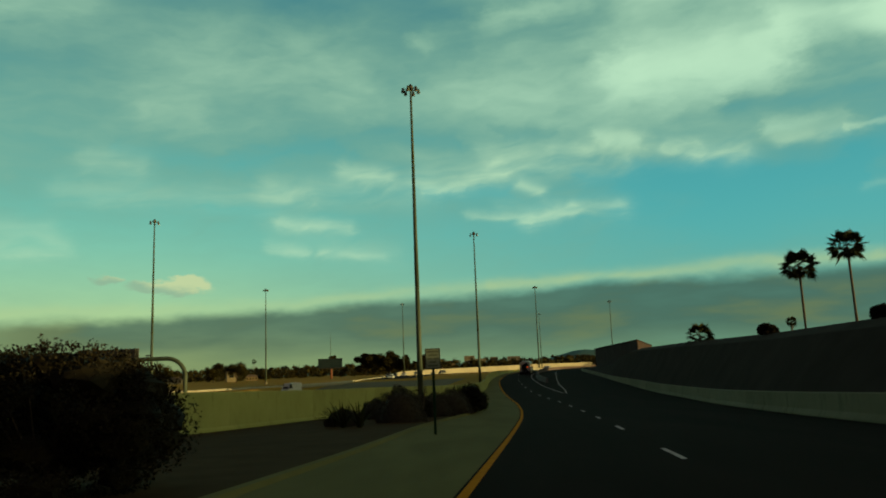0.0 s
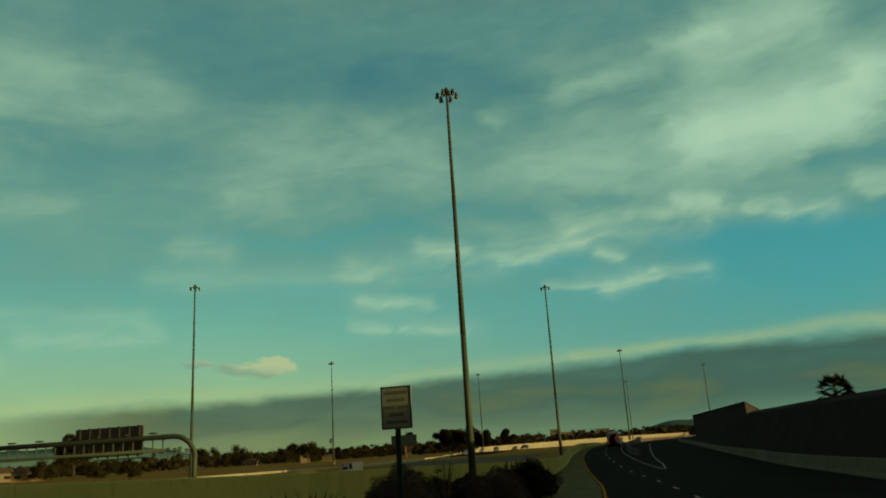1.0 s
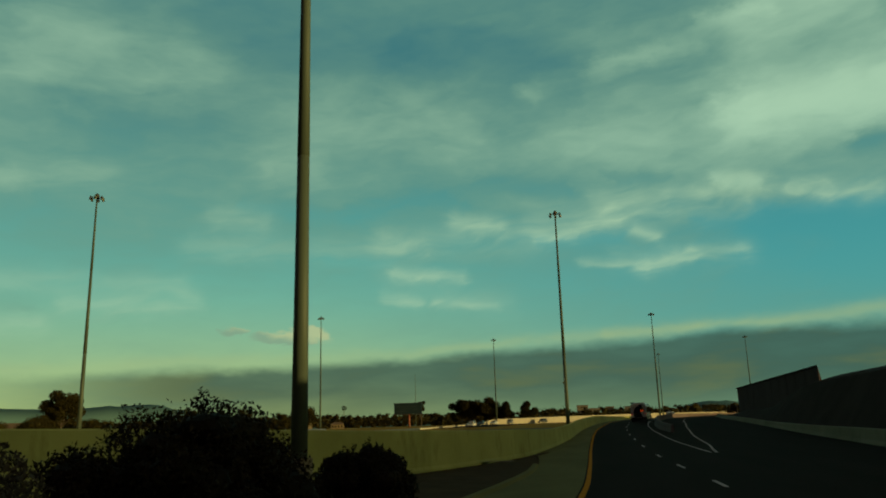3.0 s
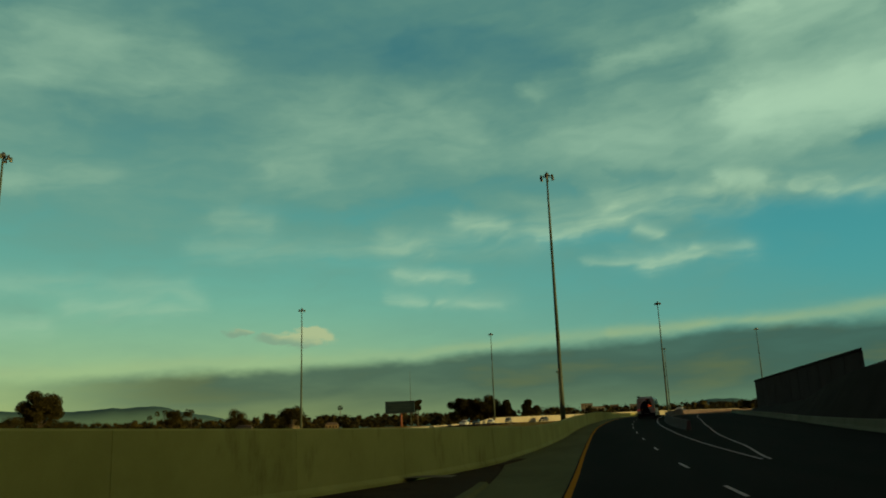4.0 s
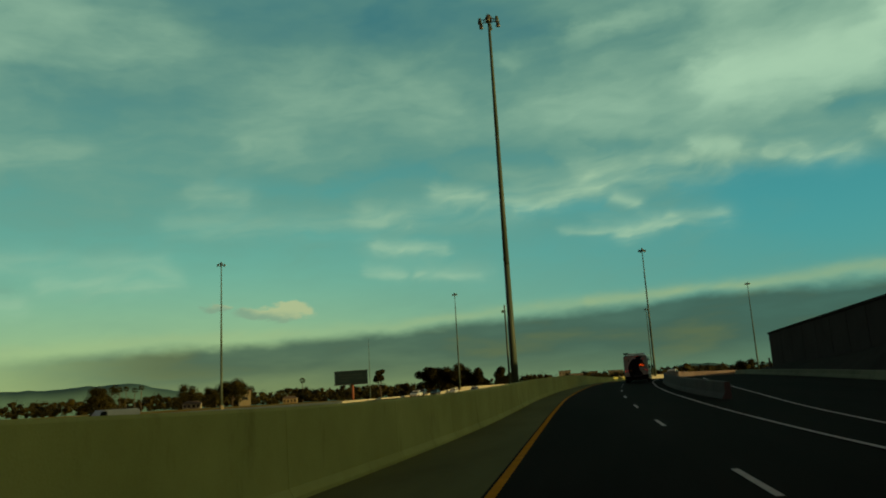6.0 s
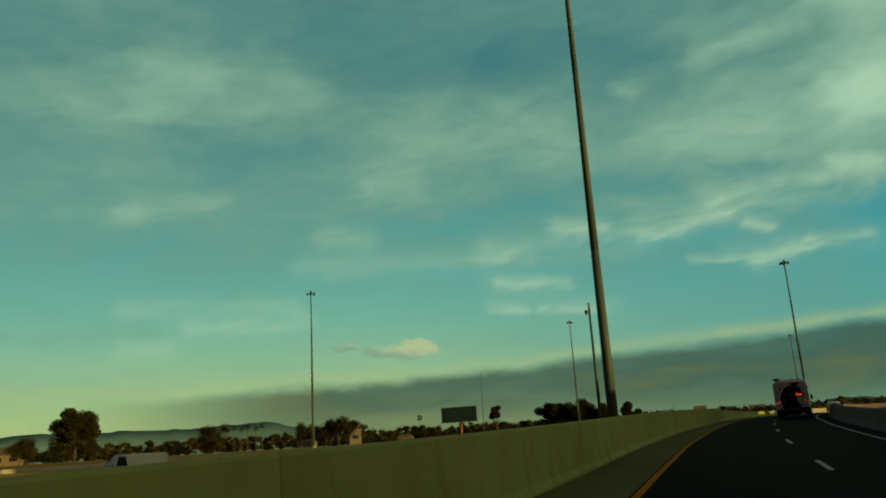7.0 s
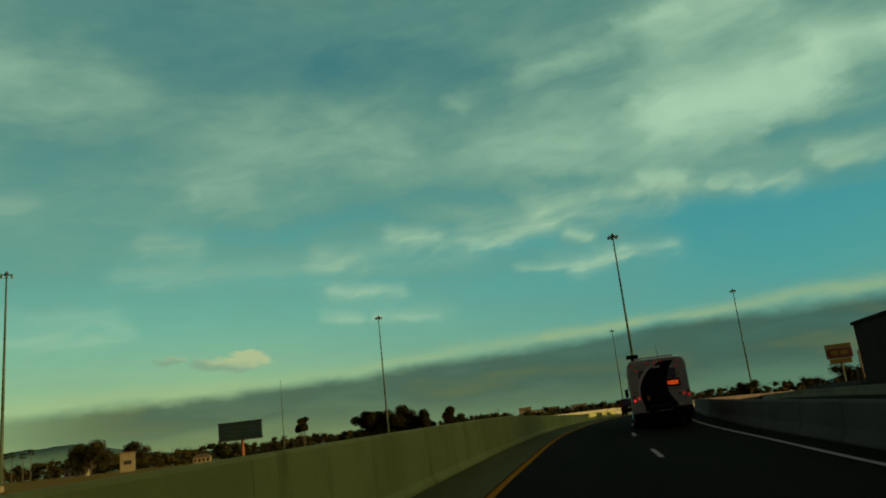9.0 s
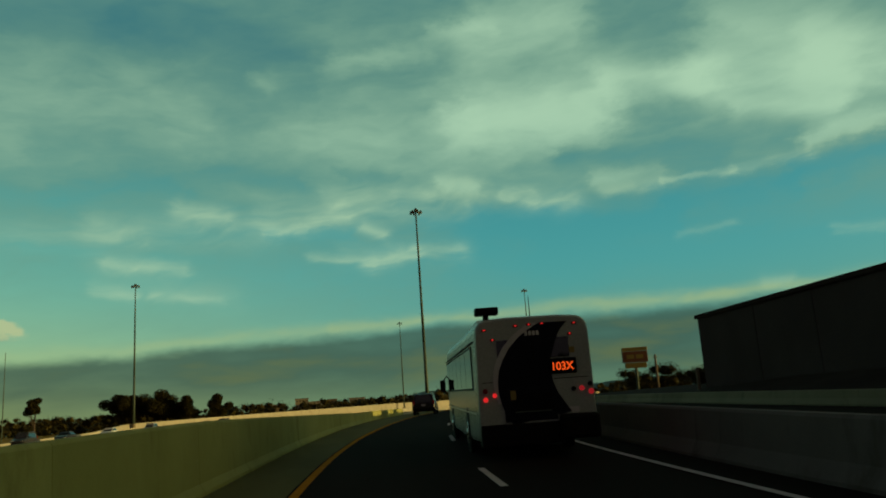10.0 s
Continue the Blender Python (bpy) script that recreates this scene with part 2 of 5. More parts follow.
# the grey bank above the horizon, its upper edge climbing to the right
wave = W.noise(W.xyz(W.mul(AZ, 0.09), W.mul(EL, 0.25), 2.0), 1.0, 5.0, 0.55)
edge = W.add(W.ramp(AZ, 42.0, -8.0, 4.15, 6.35), W.mul(W.add(wave, -0.5), 1.7), W.mul(W.add(fine_w, -0.5), 0.5))
rim = W.m("EXPONENT", W.mul(W.m("POWER", W.mul(W.m("SUBTRACT", EL, W.add(edge, 0.20)), 2.0), 2.0), -1.0))
right = W.step(AZ, 34.0, -12.0)
col = W.mix(W.mul(rim, W.add(0.22, W.mul(right, 0.30)), W.ramp(wisps, 0.3, 0.65, 0.45, 1.0)), col, (0.42, 0.50, 0.20))
inside = W.step(W.m("SUBTRACT", edge, EL), -0.10, 1.0)
base = W.step(EL, 0.6, 3.0)
layers = W.noise(W.xyz(W.mul(AZ, 0.11), W.mul(EL, 0.48), 4.0), 1.0, 4.0, 0.5)
dark = W.mul(inside, W.add(0.80, W.mul(base, 0.20)), W.step(AZ, 50.0, 30.0), W.ramp(layers, 0.3, 0.7, 0.80, 1.0))
col = W.mix(W.mul(dark, 0.96), col, W.mix(W.m("MAXIMUM", W.step(layers, 0.47, 0.72), W.mul(W.step(EL, 3.4, 0.8), 0.6)), (0.043, 0.090, 0.067), (0.098, 0.140, 0.068)))
# the vault overhead, out of view, is darkened to dim the ground
over = W.ramp(wz, 0.52, 0.80, 1.0, 0.07)
col = W.mix(over, (0.0, 0.0, 0.0), col)
# an unseen heavy cloud deck behind, added to cut the light from there
col = W.mix(W.step(wy, 0.45, -0.1), col, (0.050, 0.040, 0.044))
# afterglow round the low sun
off = W.add(W.m("ABSOLUTE", W.add(AZ, SUN_AZ)), 0.0)
glow_f = W.mul(W.m("EXPONENT", W.mul(W.m("POWER", W.mul(off, 1 / 31), 2.0), -1.0)), W.m("EXPONENT", W.mul(W.m("POWER", W.mul(W.m("MAXIMUM", EL, 0.0), 1 / 34), 2.0), -1.0)))
col = W.mix(W.m("MINIMUM", glow_f, 1.0), col, (0.88, 0.80, 0.30))
back = W.node("ShaderNodeBackground")
W.put(back.inputs[0], col)
back.inputs[1].default_value = 1.0
W.put(W.node("ShaderNodeOutputWorld").inputs[0], back.outputs[0])

# ---- materials ----
def mat(name, a, b, rough=0.8, scale=3.0, fine=40.0, bump=0.2, metal=0.0, spread=0.6, fine_amount=0.25, vary=0.0, stretch=(1, 1, 1), spec=0.5):
    """A surface that wanders between colours a and b at two scales, with fine relief."""
    m = bpy.data.materials.new(name)
    m.use_nodes = True
    N = Nodes(m.node_tree)
    tc = N.node("ShaderNodeTexCoord").outputs["Object"]
    mp = N.node("ShaderNodeMapping")
    N.put(mp.inputs["Vector"], tc)
    mp.inputs["Scale"].default_value = stretch
    v = mp.outputs[0]
    big = N.noise(v, scale, 5.0, 0.6, 0.3)
    small = N.noise(v, fine, 4.0, 0.6)
    f = N.add(N.ramp(big, 0.5 - spread / 2, 0.5 + spread / 2), N.mul(N.add(small, -0.5), fine_amount * 2))
    if vary:
        rnd = N.node("ShaderNodeObjectInfo").outputs["Random"]
        f = N.add(f, N.mul(N.add(rnd, -0.5), vary))
    col = N.mix(N.m("ADD", f, 0.0, clamp=True), a, b)
    bs = N.node("ShaderNodeBsdfPrincipled")
    N.put(bs.inputs["Base Color"], col)
    N.put(bs.inputs["Roughness"], N.ramp(small, 0.3, 0.7, max(rough - 0.08, 0.02), min(rough + 0.08, 1.0)))
    bs.inputs["Metallic"].default_value = metal
    bs.inputs["Specular IOR Level"].default_value = spec
    if bump:
        bp = N.node("ShaderNodeBump")
        bp.inputs["Strength"].default_value = bump
        bp.inputs["Distance"].default_value = 0.02
        N.put(bp.inputs["Height"], small)
        N.put(bs.inputs["Normal"], bp.outputs[0])
    N.put(N.node("ShaderNodeOutputMaterial").inputs[0], bs.outputs[0])
    return m


def glow(name, colour, strength):
    m = bpy.data.materials.new(name)
    m.use_nodes = True
    N = Nodes(m.node_tree)
    e = N.node("ShaderNodeEmission")
    e.inputs[0].default_value, e.inputs[1].default_value = (*colour, 1), strength
    N.put(N.node("ShaderNodeOutputMaterial").inputs[0], e.outputs[0])
    return m


def leaf_mat(name, a, b, rough=0.6):
    """Foliage: colour varies leaf by leaf, and some light comes through."""
    m = bpy.data.materials.new(name)
    m.use_nodes = True
    N = Nodes(m.node_tree)
    isl = N.node("ShaderNodeNewGeometry").outputs["Random Per Island"]
    col = N.mix(isl, a, b)
    bs = N.node("ShaderNodeBsdfPrincipled")
    N.put(bs.inputs["Base Color"], col)
    bs.inputs["Roughness"].default_value = rough
    bs.inputs["Specular IOR Level"].default_value = 0.06
    N.put(N.node("ShaderNodeOutputMaterial").inputs[0], bs.outputs[0])
    return m


def concrete_mat(name, a, b, rough=0.85):
    """Cast concrete: cloudy patches, dark streaks that run down, fine grain."""
    m = bpy.data.materials.new(name)
    m.use_nodes = True
    N = Nodes(m.node_tree)
    tc = N.node("ShaderNodeTexCoord").outputs["Object"]
    s = N.node("ShaderNodeSeparateXYZ")
    N.put(s.inputs[0], tc)
    run = N.xyz(N.mul(s.outputs[0], 1.2), N.mul(s.outputs[1], 1.2), N.mul(s.outputs[2], 0.42))
    big = N.noise(tc, 0.45, 5.0, 0.6, 0.2)
    streaks = N.noise(run, 0.75, 5.0, 0.65)
    small = N.noise(tc, 30.0, 4.0, 0.6)
    rnd = N.node("ShaderNodeObjectInfo").outputs["Random"]
    f = N.add(N.ramp(big, 0.25, 0.75, 0.1, 0.9), N.mul(N.add(small, -0.5), 0.4), N.mul(N.add(rnd, -0.5), 0.45))
    col = N.mix(N.m("ADD", f, 0.0, clamp=True), a, b)
    stain = N.step(streaks, 0.54, 0.74)
    col = N.mix(N.mul(stain, 0.50), col, (a[0] * 0.42, a[1] * 0.42, a[2] * 0.36))
    bs = N.node("ShaderNodeBsdfPrincipled")
    N.put(bs.inputs["Base Color"], col)
    bs.inputs["Roughness"].default_value = rough
    bs.inputs["Specular IOR Level"].default_value = 0.06
    bp = N.node("ShaderNodeBump")
    bp.inputs["Strength"].default_value, bp.inputs["Distance"].default_value = 0.25, 0.02
    N.put(bp.inputs["Height"], small)
    N.put(bs.inputs["Normal"], bp.outputs[0])
    N.put(N.node("ShaderNodeOutputMaterial").inputs[0], bs.outputs[0])
    return m


def glass_mat(name, tint=(0.02, 0.025, 0.025)):
    m = bpy.data.materials.new(name)
    m.use_nodes = True
    N = Nodes(m.node_tree)
    bs = N.node("ShaderNodeBsdfPrincipled")
    bs.inputs["Base Color"].default_value = (*tint, 1)
    bs.inputs["Roughness"].default_value = 0.03
    bs.inputs["IOR"].default_value = 1.8
    N.put(N.node("ShaderNodeOutputMaterial").inputs[0], bs.outputs[0])
    return m


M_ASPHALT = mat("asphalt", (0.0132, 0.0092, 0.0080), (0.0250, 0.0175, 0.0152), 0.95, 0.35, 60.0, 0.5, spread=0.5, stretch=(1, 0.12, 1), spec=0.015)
M_SHOULDER = mat("worn_shoulder_concrete", (0.122, 0.112, 0.042), (0.192, 0.175, 0.066), 0.95, 0.5, 50.0, 0.4, stretch=(1, 0.25, 1), spec=0.05)
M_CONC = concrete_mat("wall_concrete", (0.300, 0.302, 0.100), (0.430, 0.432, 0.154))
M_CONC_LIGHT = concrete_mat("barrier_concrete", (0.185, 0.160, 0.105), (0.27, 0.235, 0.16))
M_CONC_DARK = concrete_mat("dark_barrier_concrete", (0.118, 0.090, 0.086), (0.175, 0.133, 0.128))
# paler copy of the concrete, evening sunlight put into its colour
M_CONC_SUN = concrete_mat("sunlit_concrete", (0.36, 0.33, 0.25), (0.48, 0.45, 0.36))
M_SOIL = mat("median_soil", (0.046, 0.028, 0.013), (0.082, 0.052, 0.026), 0.97, 0.8, 25.0, 0.8, spec=0.03)
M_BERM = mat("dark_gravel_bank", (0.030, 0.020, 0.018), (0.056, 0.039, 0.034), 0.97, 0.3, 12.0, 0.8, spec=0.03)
M_FIELD = mat("dry_grass_field", (0.27, 0.160, 0.022), (0.43, 0.270, 0.048), 0.97, 0.03, 1.2, 0.6, stretch=(1, 0.4, 1), spec=0.03)
M_WHITE = mat("white_road_paint", (0.42, 0.34, 0.34), (0.64, 0.52, 0.52), 0.85, 2.0, 30.0, 0.3, spec=0.1)
M_YELLOW = mat("yellow_road_paint", (0.46, 0.17, 0.003), (0.66, 0.26, 0.005), 0.9, 2.0, 30.0, 0.3, spec=0.03)
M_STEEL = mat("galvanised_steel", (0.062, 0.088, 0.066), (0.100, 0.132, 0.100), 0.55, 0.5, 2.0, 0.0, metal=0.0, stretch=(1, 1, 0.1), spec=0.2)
M_DARKSTEEL = mat("dark_steel", (0.05, 0.05, 0.05), (0.09, 0.09, 0.085), 0.5, 2.0, 20.0, 0.05, metal=0.5)
M_LENS = mat("lamp_lens", (0.55, 0.56, 0.54), (0.72, 0.73, 0.70), 0.2, 2.0, 20.0, 0.0)
M_GREENPAINT = mat("green_post", (0.010, 0.034, 0.018), (0.018, 0.050, 0.028), 0.6, 3.0, 30.0, 0.05, spec=0.1)
M_SIGNWHITE = mat("white_sign_sheet", (0.26, 0.33, 0.25), (0.34, 0.41, 0.31), 0.6, 1.0, 20.0, 0.02, spec=0.1)
M_SIGNBAR = mat("faded_sign_bars", (0.125, 0.160, 0.125), (0.165, 0.200, 0.160), 0.6, 1.0, 20.0, 0.02, spec=0.1)
M_SIGNBACK = mat("bare_aluminium", (0.10, 0.105, 0.085), (0.16, 0.165, 0.135), 0.6, 1.0, 20.0, 0.03, metal=0.2)
M_BLACK = mat("black_paint", (0.004, 0.004, 0.004), (0.008, 0.008, 0.008), 0.6, 2.0, 20.0, 0.03, spec=0.1)
M_RUBBER = mat("tyre_rubber", (0.010, 0.010, 0.010), (0.020, 0.020, 0.020), 0.85, 6.0, 40.0, 0.2)
M_BUSWHITE = mat("bus_silver_white", (0.33, 0.38, 0.34), (0.42, 0.47, 0.42), 0.27, 0.8, 18.0, 0.02)
M_BUSNAVY = mat("bus_dark_blue", (0.002, 0.003, 0.007), (0.004, 0.006, 0.012), 0.5, 0.8, 18.0, 0.02, spec=0.15)
M_BUSGREY = mat("bus_pale_band", (0.52, 0.53, 0.50), (0.60, 0.61, 0.58), 0.35, 0.8, 18.0, 0.02)
M_GLASS = glass_mat("dark_window_glass")
M_CHROME = mat("bright_metal", (0.6, 0.6, 0.58), (0.75, 0.75, 0.72), 0.25, 2.0, 20.0, 0.0, metal=0.9)
M_CARBLACK = mat("black_car_paint", (0.008, 0.008, 0.009), (0.014, 0.014, 0.015), 0.25, 1.0, 20.0, 0.0)
M_CARWHITE = mat("white_car_paint", (0.55, 0.55, 0.53), (0.66, 0.66, 0.64), 0.3, 1.0, 20.0, 0.0)
M_CARSILVER = mat("silver_car_paint", (0.30, 0.31, 0.31), (0.40, 0.41, 0.41), 0.3, 1.0, 20.0, 0.0, metal=0.5)
M_CARDARK = mat("dark_car_paint", (0.02, 0.02, 0.025), (0.04, 0.04, 0.045), 0.3, 1.0, 20.0, 0.0)
M_PLATE = mat("licence_plate", (0.5, 0.5, 0.48), (0.6, 0.6, 0.58), 0.5, 5.0, 40.0, 0.0)
M_REDOFF = mat("red_lens", (0.18, 0.008, 0.008), (0.28, 0.012, 0.012), 0.25, 4.0, 30.0, 0.0)
M_RED = glow("lit_red_lamp", (1.0, 0.03, 0.03), 0.65)
M_REDMID = glow("running_red_lamp", (1.0, 0.04, 0.05), 0.22)
M_AMBERDIGIT = glow("orange_route_digits", (1.0, 0.10, 0.012), 0.85)
M_BARK = mat("bark", (0.055, 0.042, 0.030), (0.11, 0.085, 0.06), 0.95, 4.0, 30.0, 0.8, stretch=(1, 1, 0.3))
M_PALMBARK = mat("palm_trunk", (0.075, 0.060, 0.045), (0.14, 0.115, 0.085), 0.95, 3.0, 20.0, 0.8, stretch=(1, 1, 3))
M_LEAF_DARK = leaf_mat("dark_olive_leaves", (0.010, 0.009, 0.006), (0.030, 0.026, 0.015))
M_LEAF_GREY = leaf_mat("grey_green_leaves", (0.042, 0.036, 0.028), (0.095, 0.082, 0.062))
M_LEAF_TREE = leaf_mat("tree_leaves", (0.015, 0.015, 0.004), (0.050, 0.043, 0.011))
M_LEAF_PALM = leaf_mat("palm_fronds", (0.022, 0.030, 0.012), (0.060, 0.065, 0.025))
M_WOODS = leaf_mat("far_woods", (0.012, 0.012, 0.004), (0.050, 0.041, 0.010))
M_FARLANE = mat("pale_worn_lanes", (0.15, 0.125, 0.075), (0.22, 0.19, 0.12), 0.95, 0.3, 20.0, 0.3, stretch=(1, 0.2, 1), spec=0.05)
# distance haze is painted into the ridge as a blue-grey base colour
M_MOUNTAIN = mat("haze_tinted_mountain", (0.115, 0.240, 0.255), (0.145, 0.280, 0.290), 1.0, 0.004, 0.03, 0.0, spec=0.0)
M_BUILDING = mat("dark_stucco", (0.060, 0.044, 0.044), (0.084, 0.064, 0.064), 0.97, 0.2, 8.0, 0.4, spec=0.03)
M_HOUSE = mat("tan_stucco", (0.20, 0.15, 0.08), (0.27, 0.21, 0.12), 0.9, 0.5, 8.0, 0.3, spec=0.1)
M_HOUSEWHITE = mat("pale_stucco", (0.26, 0.23, 0.17), (0.34, 0.31, 0.23), 0.9, 0.5, 8.0, 0.3, spec=0.1)
M_ROOF = mat("brown_roof", (0.10, 0.07, 0.05), (0.17, 0.12, 0.08), 0.9, 1.0, 10.0, 0.4)
M_BILLBOARD = mat("billboard_sheet_teal", (0.010, 0.030, 0.040), (0.018, 0.050, 0.062), 0.6, 0.4, 10.0, 0.0)
M_BBTEXT = mat("billboard_bars", (0.022, 0.048, 0.056), (0.034, 0.064, 0.072), 0.6, 0.4, 10.0, 0.0)
M_RUST = mat("red_brown_steel", (0.22, 0.07, 0.035), (0.32, 0.11, 0.05), 0.7, 1.0, 10.0, 0.1)
M_SIGNYELLOW = mat("yellow_sign_panel", (0.24, 0.18, 0.03), (0.30, 0.23, 0.05), 0.5, 1.0, 10.0, 0.0)
M_SIGNRED = mat("red_sign_panel", (0.14, 0.05, 0.02), (0.19, 0.07, 0.03), 0.5, 1.0, 10.0, 0.0)
M_WOODPOLE = mat("weathered_wood_pole", (0.16, 0.12, 0.075), (0.26, 0.20, 0.13), 0.9, 2.0, 20.0, 0.4, stretch=(1, 1, 0.1))


# ---- mesh helpers ----
def solid(name, bm, material, smooth=False):
    me = bpy.data.meshes.new(name)
    bmesh.ops.recalc_face_normals(bm, faces=bm.faces[:])
    bm.to_mesh(me)
    bm.free()
    if smooth:
        for p in me.polygons:
            p.use_smooth = True
    me.materials.append(material)
    return me


def part(name, bm, material, parent=None, label="", smooth=False):
    ob = new(name, solid(name, bm, material, smooth))
    if parent is not None:
        ob.parent = parent
    if label:
        ob["label"] = label
    return ob


def raw(name, verts, faces, material, parent=None, smooth=False):
    me = bpy.data.meshes.new(name)
    me.from_pydata(verts, [], faces)
    me.update()
    if smooth:
        for p in me.polygons:
            p.use_smooth = True
    me.materials.append(material)
    ob = new(name, me)
    if parent is not None:
        ob.parent = parent
    return ob


def thing(name, m, label, category, group=""):
    e = new(name)
    e.matrix_basis = m
    return tagged(e, label, category, group)


def box(bm, x0, x1, y0, y1, z0, z1, bevel=0.0):
    r = bmesh.ops.create_cube(bm, size=1)
    bmesh.ops.transform(bm, matrix=Matrix.Translation(((x0 + x1) / 2, (y0 + y1) / 2, (z0 + z1) / 2)) @ Matrix.Diagonal((x1 - x0, y1 - y0, z1 - z0, 1)), verts=r["verts"])
    if bevel:
        es = list({e for v in r["verts"] for e in v.link_edges})
        bmesh.ops.bevel(bm, geom=es, offset=bevel, segments=2, affect="EDGES", profile=0.6)
    return bm


def cyl(bm, p0, p1, r0, r1=None, n=12):
    p0, p1 = Vector(p0), Vector(p1)
    d = p1 - p0
    r = bmesh.ops.create_cone(bm, cap_ends=True, segments=n, radius1=r0, radius2=r0 if r1 is None else r1, depth=d.length)
    bmesh.ops.transform(bm, matrix=Matrix.Translation((p0 + p1) / 2) @ d.to_track_quat("Z", "Y").to_matrix().to_4x4(), verts=r["verts"])
    return bm


def nb():
    return bmesh.new()


def pipe(points, radius, n=10):
    """A round tube along points."""
    bm = nb()
    pts = [Vector(p) for p in points]
    rings = []
    for i, p in enumerate(pts):
        d = (pts[min(i + 1, len(pts) - 1)] - pts[max(i - 1, 0)]).normalized()
        q = d.to_track_quat("Z", "Y")
        r = radius[i] if isinstance(radius, (list, tuple)) else radius
        rings.append([bm.verts.new(p + q @ Vector((r * math.cos(2 * math.pi * k / n), r * math.sin(2 * math.pi * k / n), 0))) for k in range(n)])
    for a, b in zip(rings, rings[1:]):
        for k in range(n):
            bm.faces.new((a[k], a[(k + 1) % n], b[(k + 1) % n], b[k]))
    bm.faces.new(rings[0][::-1])
    bm.faces.new(rings[-1])
    return bm


# ---- plan: lines of the road and its walls, by distance y ----
def line(points):
    """A smooth curve x(y) through rough points."""
    ys = np.arange(-300.0, 700.0, 1.0)
    p = np.array(points, float)
    v = np.interp(ys, p[:, 0], p[:, 1])
    k = np.exp(-np.linspace(-2, 2, 17) ** 2)
    v2 = np.convolve(np.pad(v, 8, mode="edge"), k / k.sum(), "valid")
    return lambda y: float(np.interp(y, ys, v2))


edge_x = line([(-300, -22), (-60, -5.4), (-20, -2.7), (0, -1.35), (15, -0.55), (30, 0.2), (45, 0.85), (60, 1.15), (75, 1.05), (90, 0.5), (105, -0.1), (120, -0.6),
               (135, -1.0), (150, -1.2), (165, -0.92), (175, -0.5), (182, -0.25), (190, 0.25), (200, 1.25), (210, 2.65), (218, 3.9), (230, 6.0), (250, 9.8), (280, 16.5), (320, 29), (380, 53), (450, 88), (700, 240)])
road_z = line([(-300, 1.6), (-60, 1.25), (-20, 0.5), (0, 0.06), (8, -0.16), (16, -0.41), (24, -0.68), (32, -0.92), (40, -1.17), (49, -1.4), (60, -1.66), (75, -1.87), (84, -1.95),
               (95, -1.98), (104, -1.93), (116, -1.8), (125, -1.65), (134, -1.46), (142, -1.27), (150, -1.06), (160, -0.82), (169, -0.6), (180, -0.38), (195, -0.08), (210, 0.14),
               (230, 0.34), (260, 0.45), (320, 0.4), (450, 0.2), (700, 0)])
wall_x = line([(-300, -50), (-60, -26.5), (0, -20.8), (20, -18.9), (38, -16.8), (58, -13.9), (70, -11.2), (80, -8.6), (92, -5.6), (102, -3.95), (115, -3.5), (130, -3.2), (150, -3.3), (165, -2.95),
               (180, -2.25), (195, -1.2), (210, 0.2), (225, 2.2), (250, 6.5), (280, 13.6), (320, 26), (380, 50), (450, 85), (700, 236)])
wall_h = line([(-300, 2.1), (70, 2.12), (84, 1.93), (92, 1.82), (100, 1.74), (112, 1.48), (122, 1.43), (150, 1.41), (165, 1.36), (185, 1.32), (195, 1.10), (210, 0.85), (222, 0.68), (250, 0.62), (700, 0.7)])
shoulder_x = line([(-300, -26), (-60, -9.1), (0, -5.0), (20, -4.3), (40, -4.2), (50, -3.2), (60, -2.0), (71, -1.7), (84, -1.6), (93, -2.4), (100, -3.2), (107, -4.2), (700, -4.1)])
outer_x = line([(-300, -5), (-60, 8.5), (0, 12.2), (28, 13.2), (50, 15.0), (80, 17.6), (120, 19.3), (160, 19.6), (200, 20.0), (240, 23.5), (280, 31), (320, 43), (380, 67), (450, 103), (700, 256)])
bank_z = line([(-300, 3.4), (0, 3.3), (60, 3.5), (100, 4.0), (140, 4.2), (150, 3.6), (165, 1.9), (185, 1.35), (230, 1.3), (300, 1.2), (700, 0.4)])


def field_z(y):
    return float(np.interp(y, (-300, 60, 140, 240, 330, 700), (-0.4, -0.7, -1.0, -0.75, -0.2, 0.0)))


def dip(y):
    "How far the opposite lanes lie below the fields."
    return float(np.interp(y, (118, 140, 205, 240), (0.0, -1.45, -1.45, 0.0)))


def left_of_road(y):
    """Where the paved shoulder ends on the left: at the kerb, or at the wall's foot."""
    return max(shoulder_x(y), wall_x(y) + 0.1) if y < 107 else wall_x(y) + 0.1


def ribbon(name, ys, cols, material, label, category="", kind="structure", smooth=True):
    """A sheet over the rows ys; cols: functions of y that give (x, z)."""
    verts, faces, n = [], [], len(cols)
    for y in ys:
        for c in cols:
            x, z = c(y)
            verts.append((x, y, z))
    for i in range(len(ys) - 1):
        for k in range(n - 1):
            a = i * n + k
            faces.append((a, a + 1, a + n + 1, a + n))
    ob = raw(name, verts, faces, material, smooth=smooth)
    return tagged(ob, label, category, kind=kind)


ROWS = [-300, -200, -120, -80] + list(range(-60, 300, 4)) + list(range(300, 480, 12)) + [500, 560, 640, 700]
FAR = [700, 900, 1300, 2000, 3200, 4600]

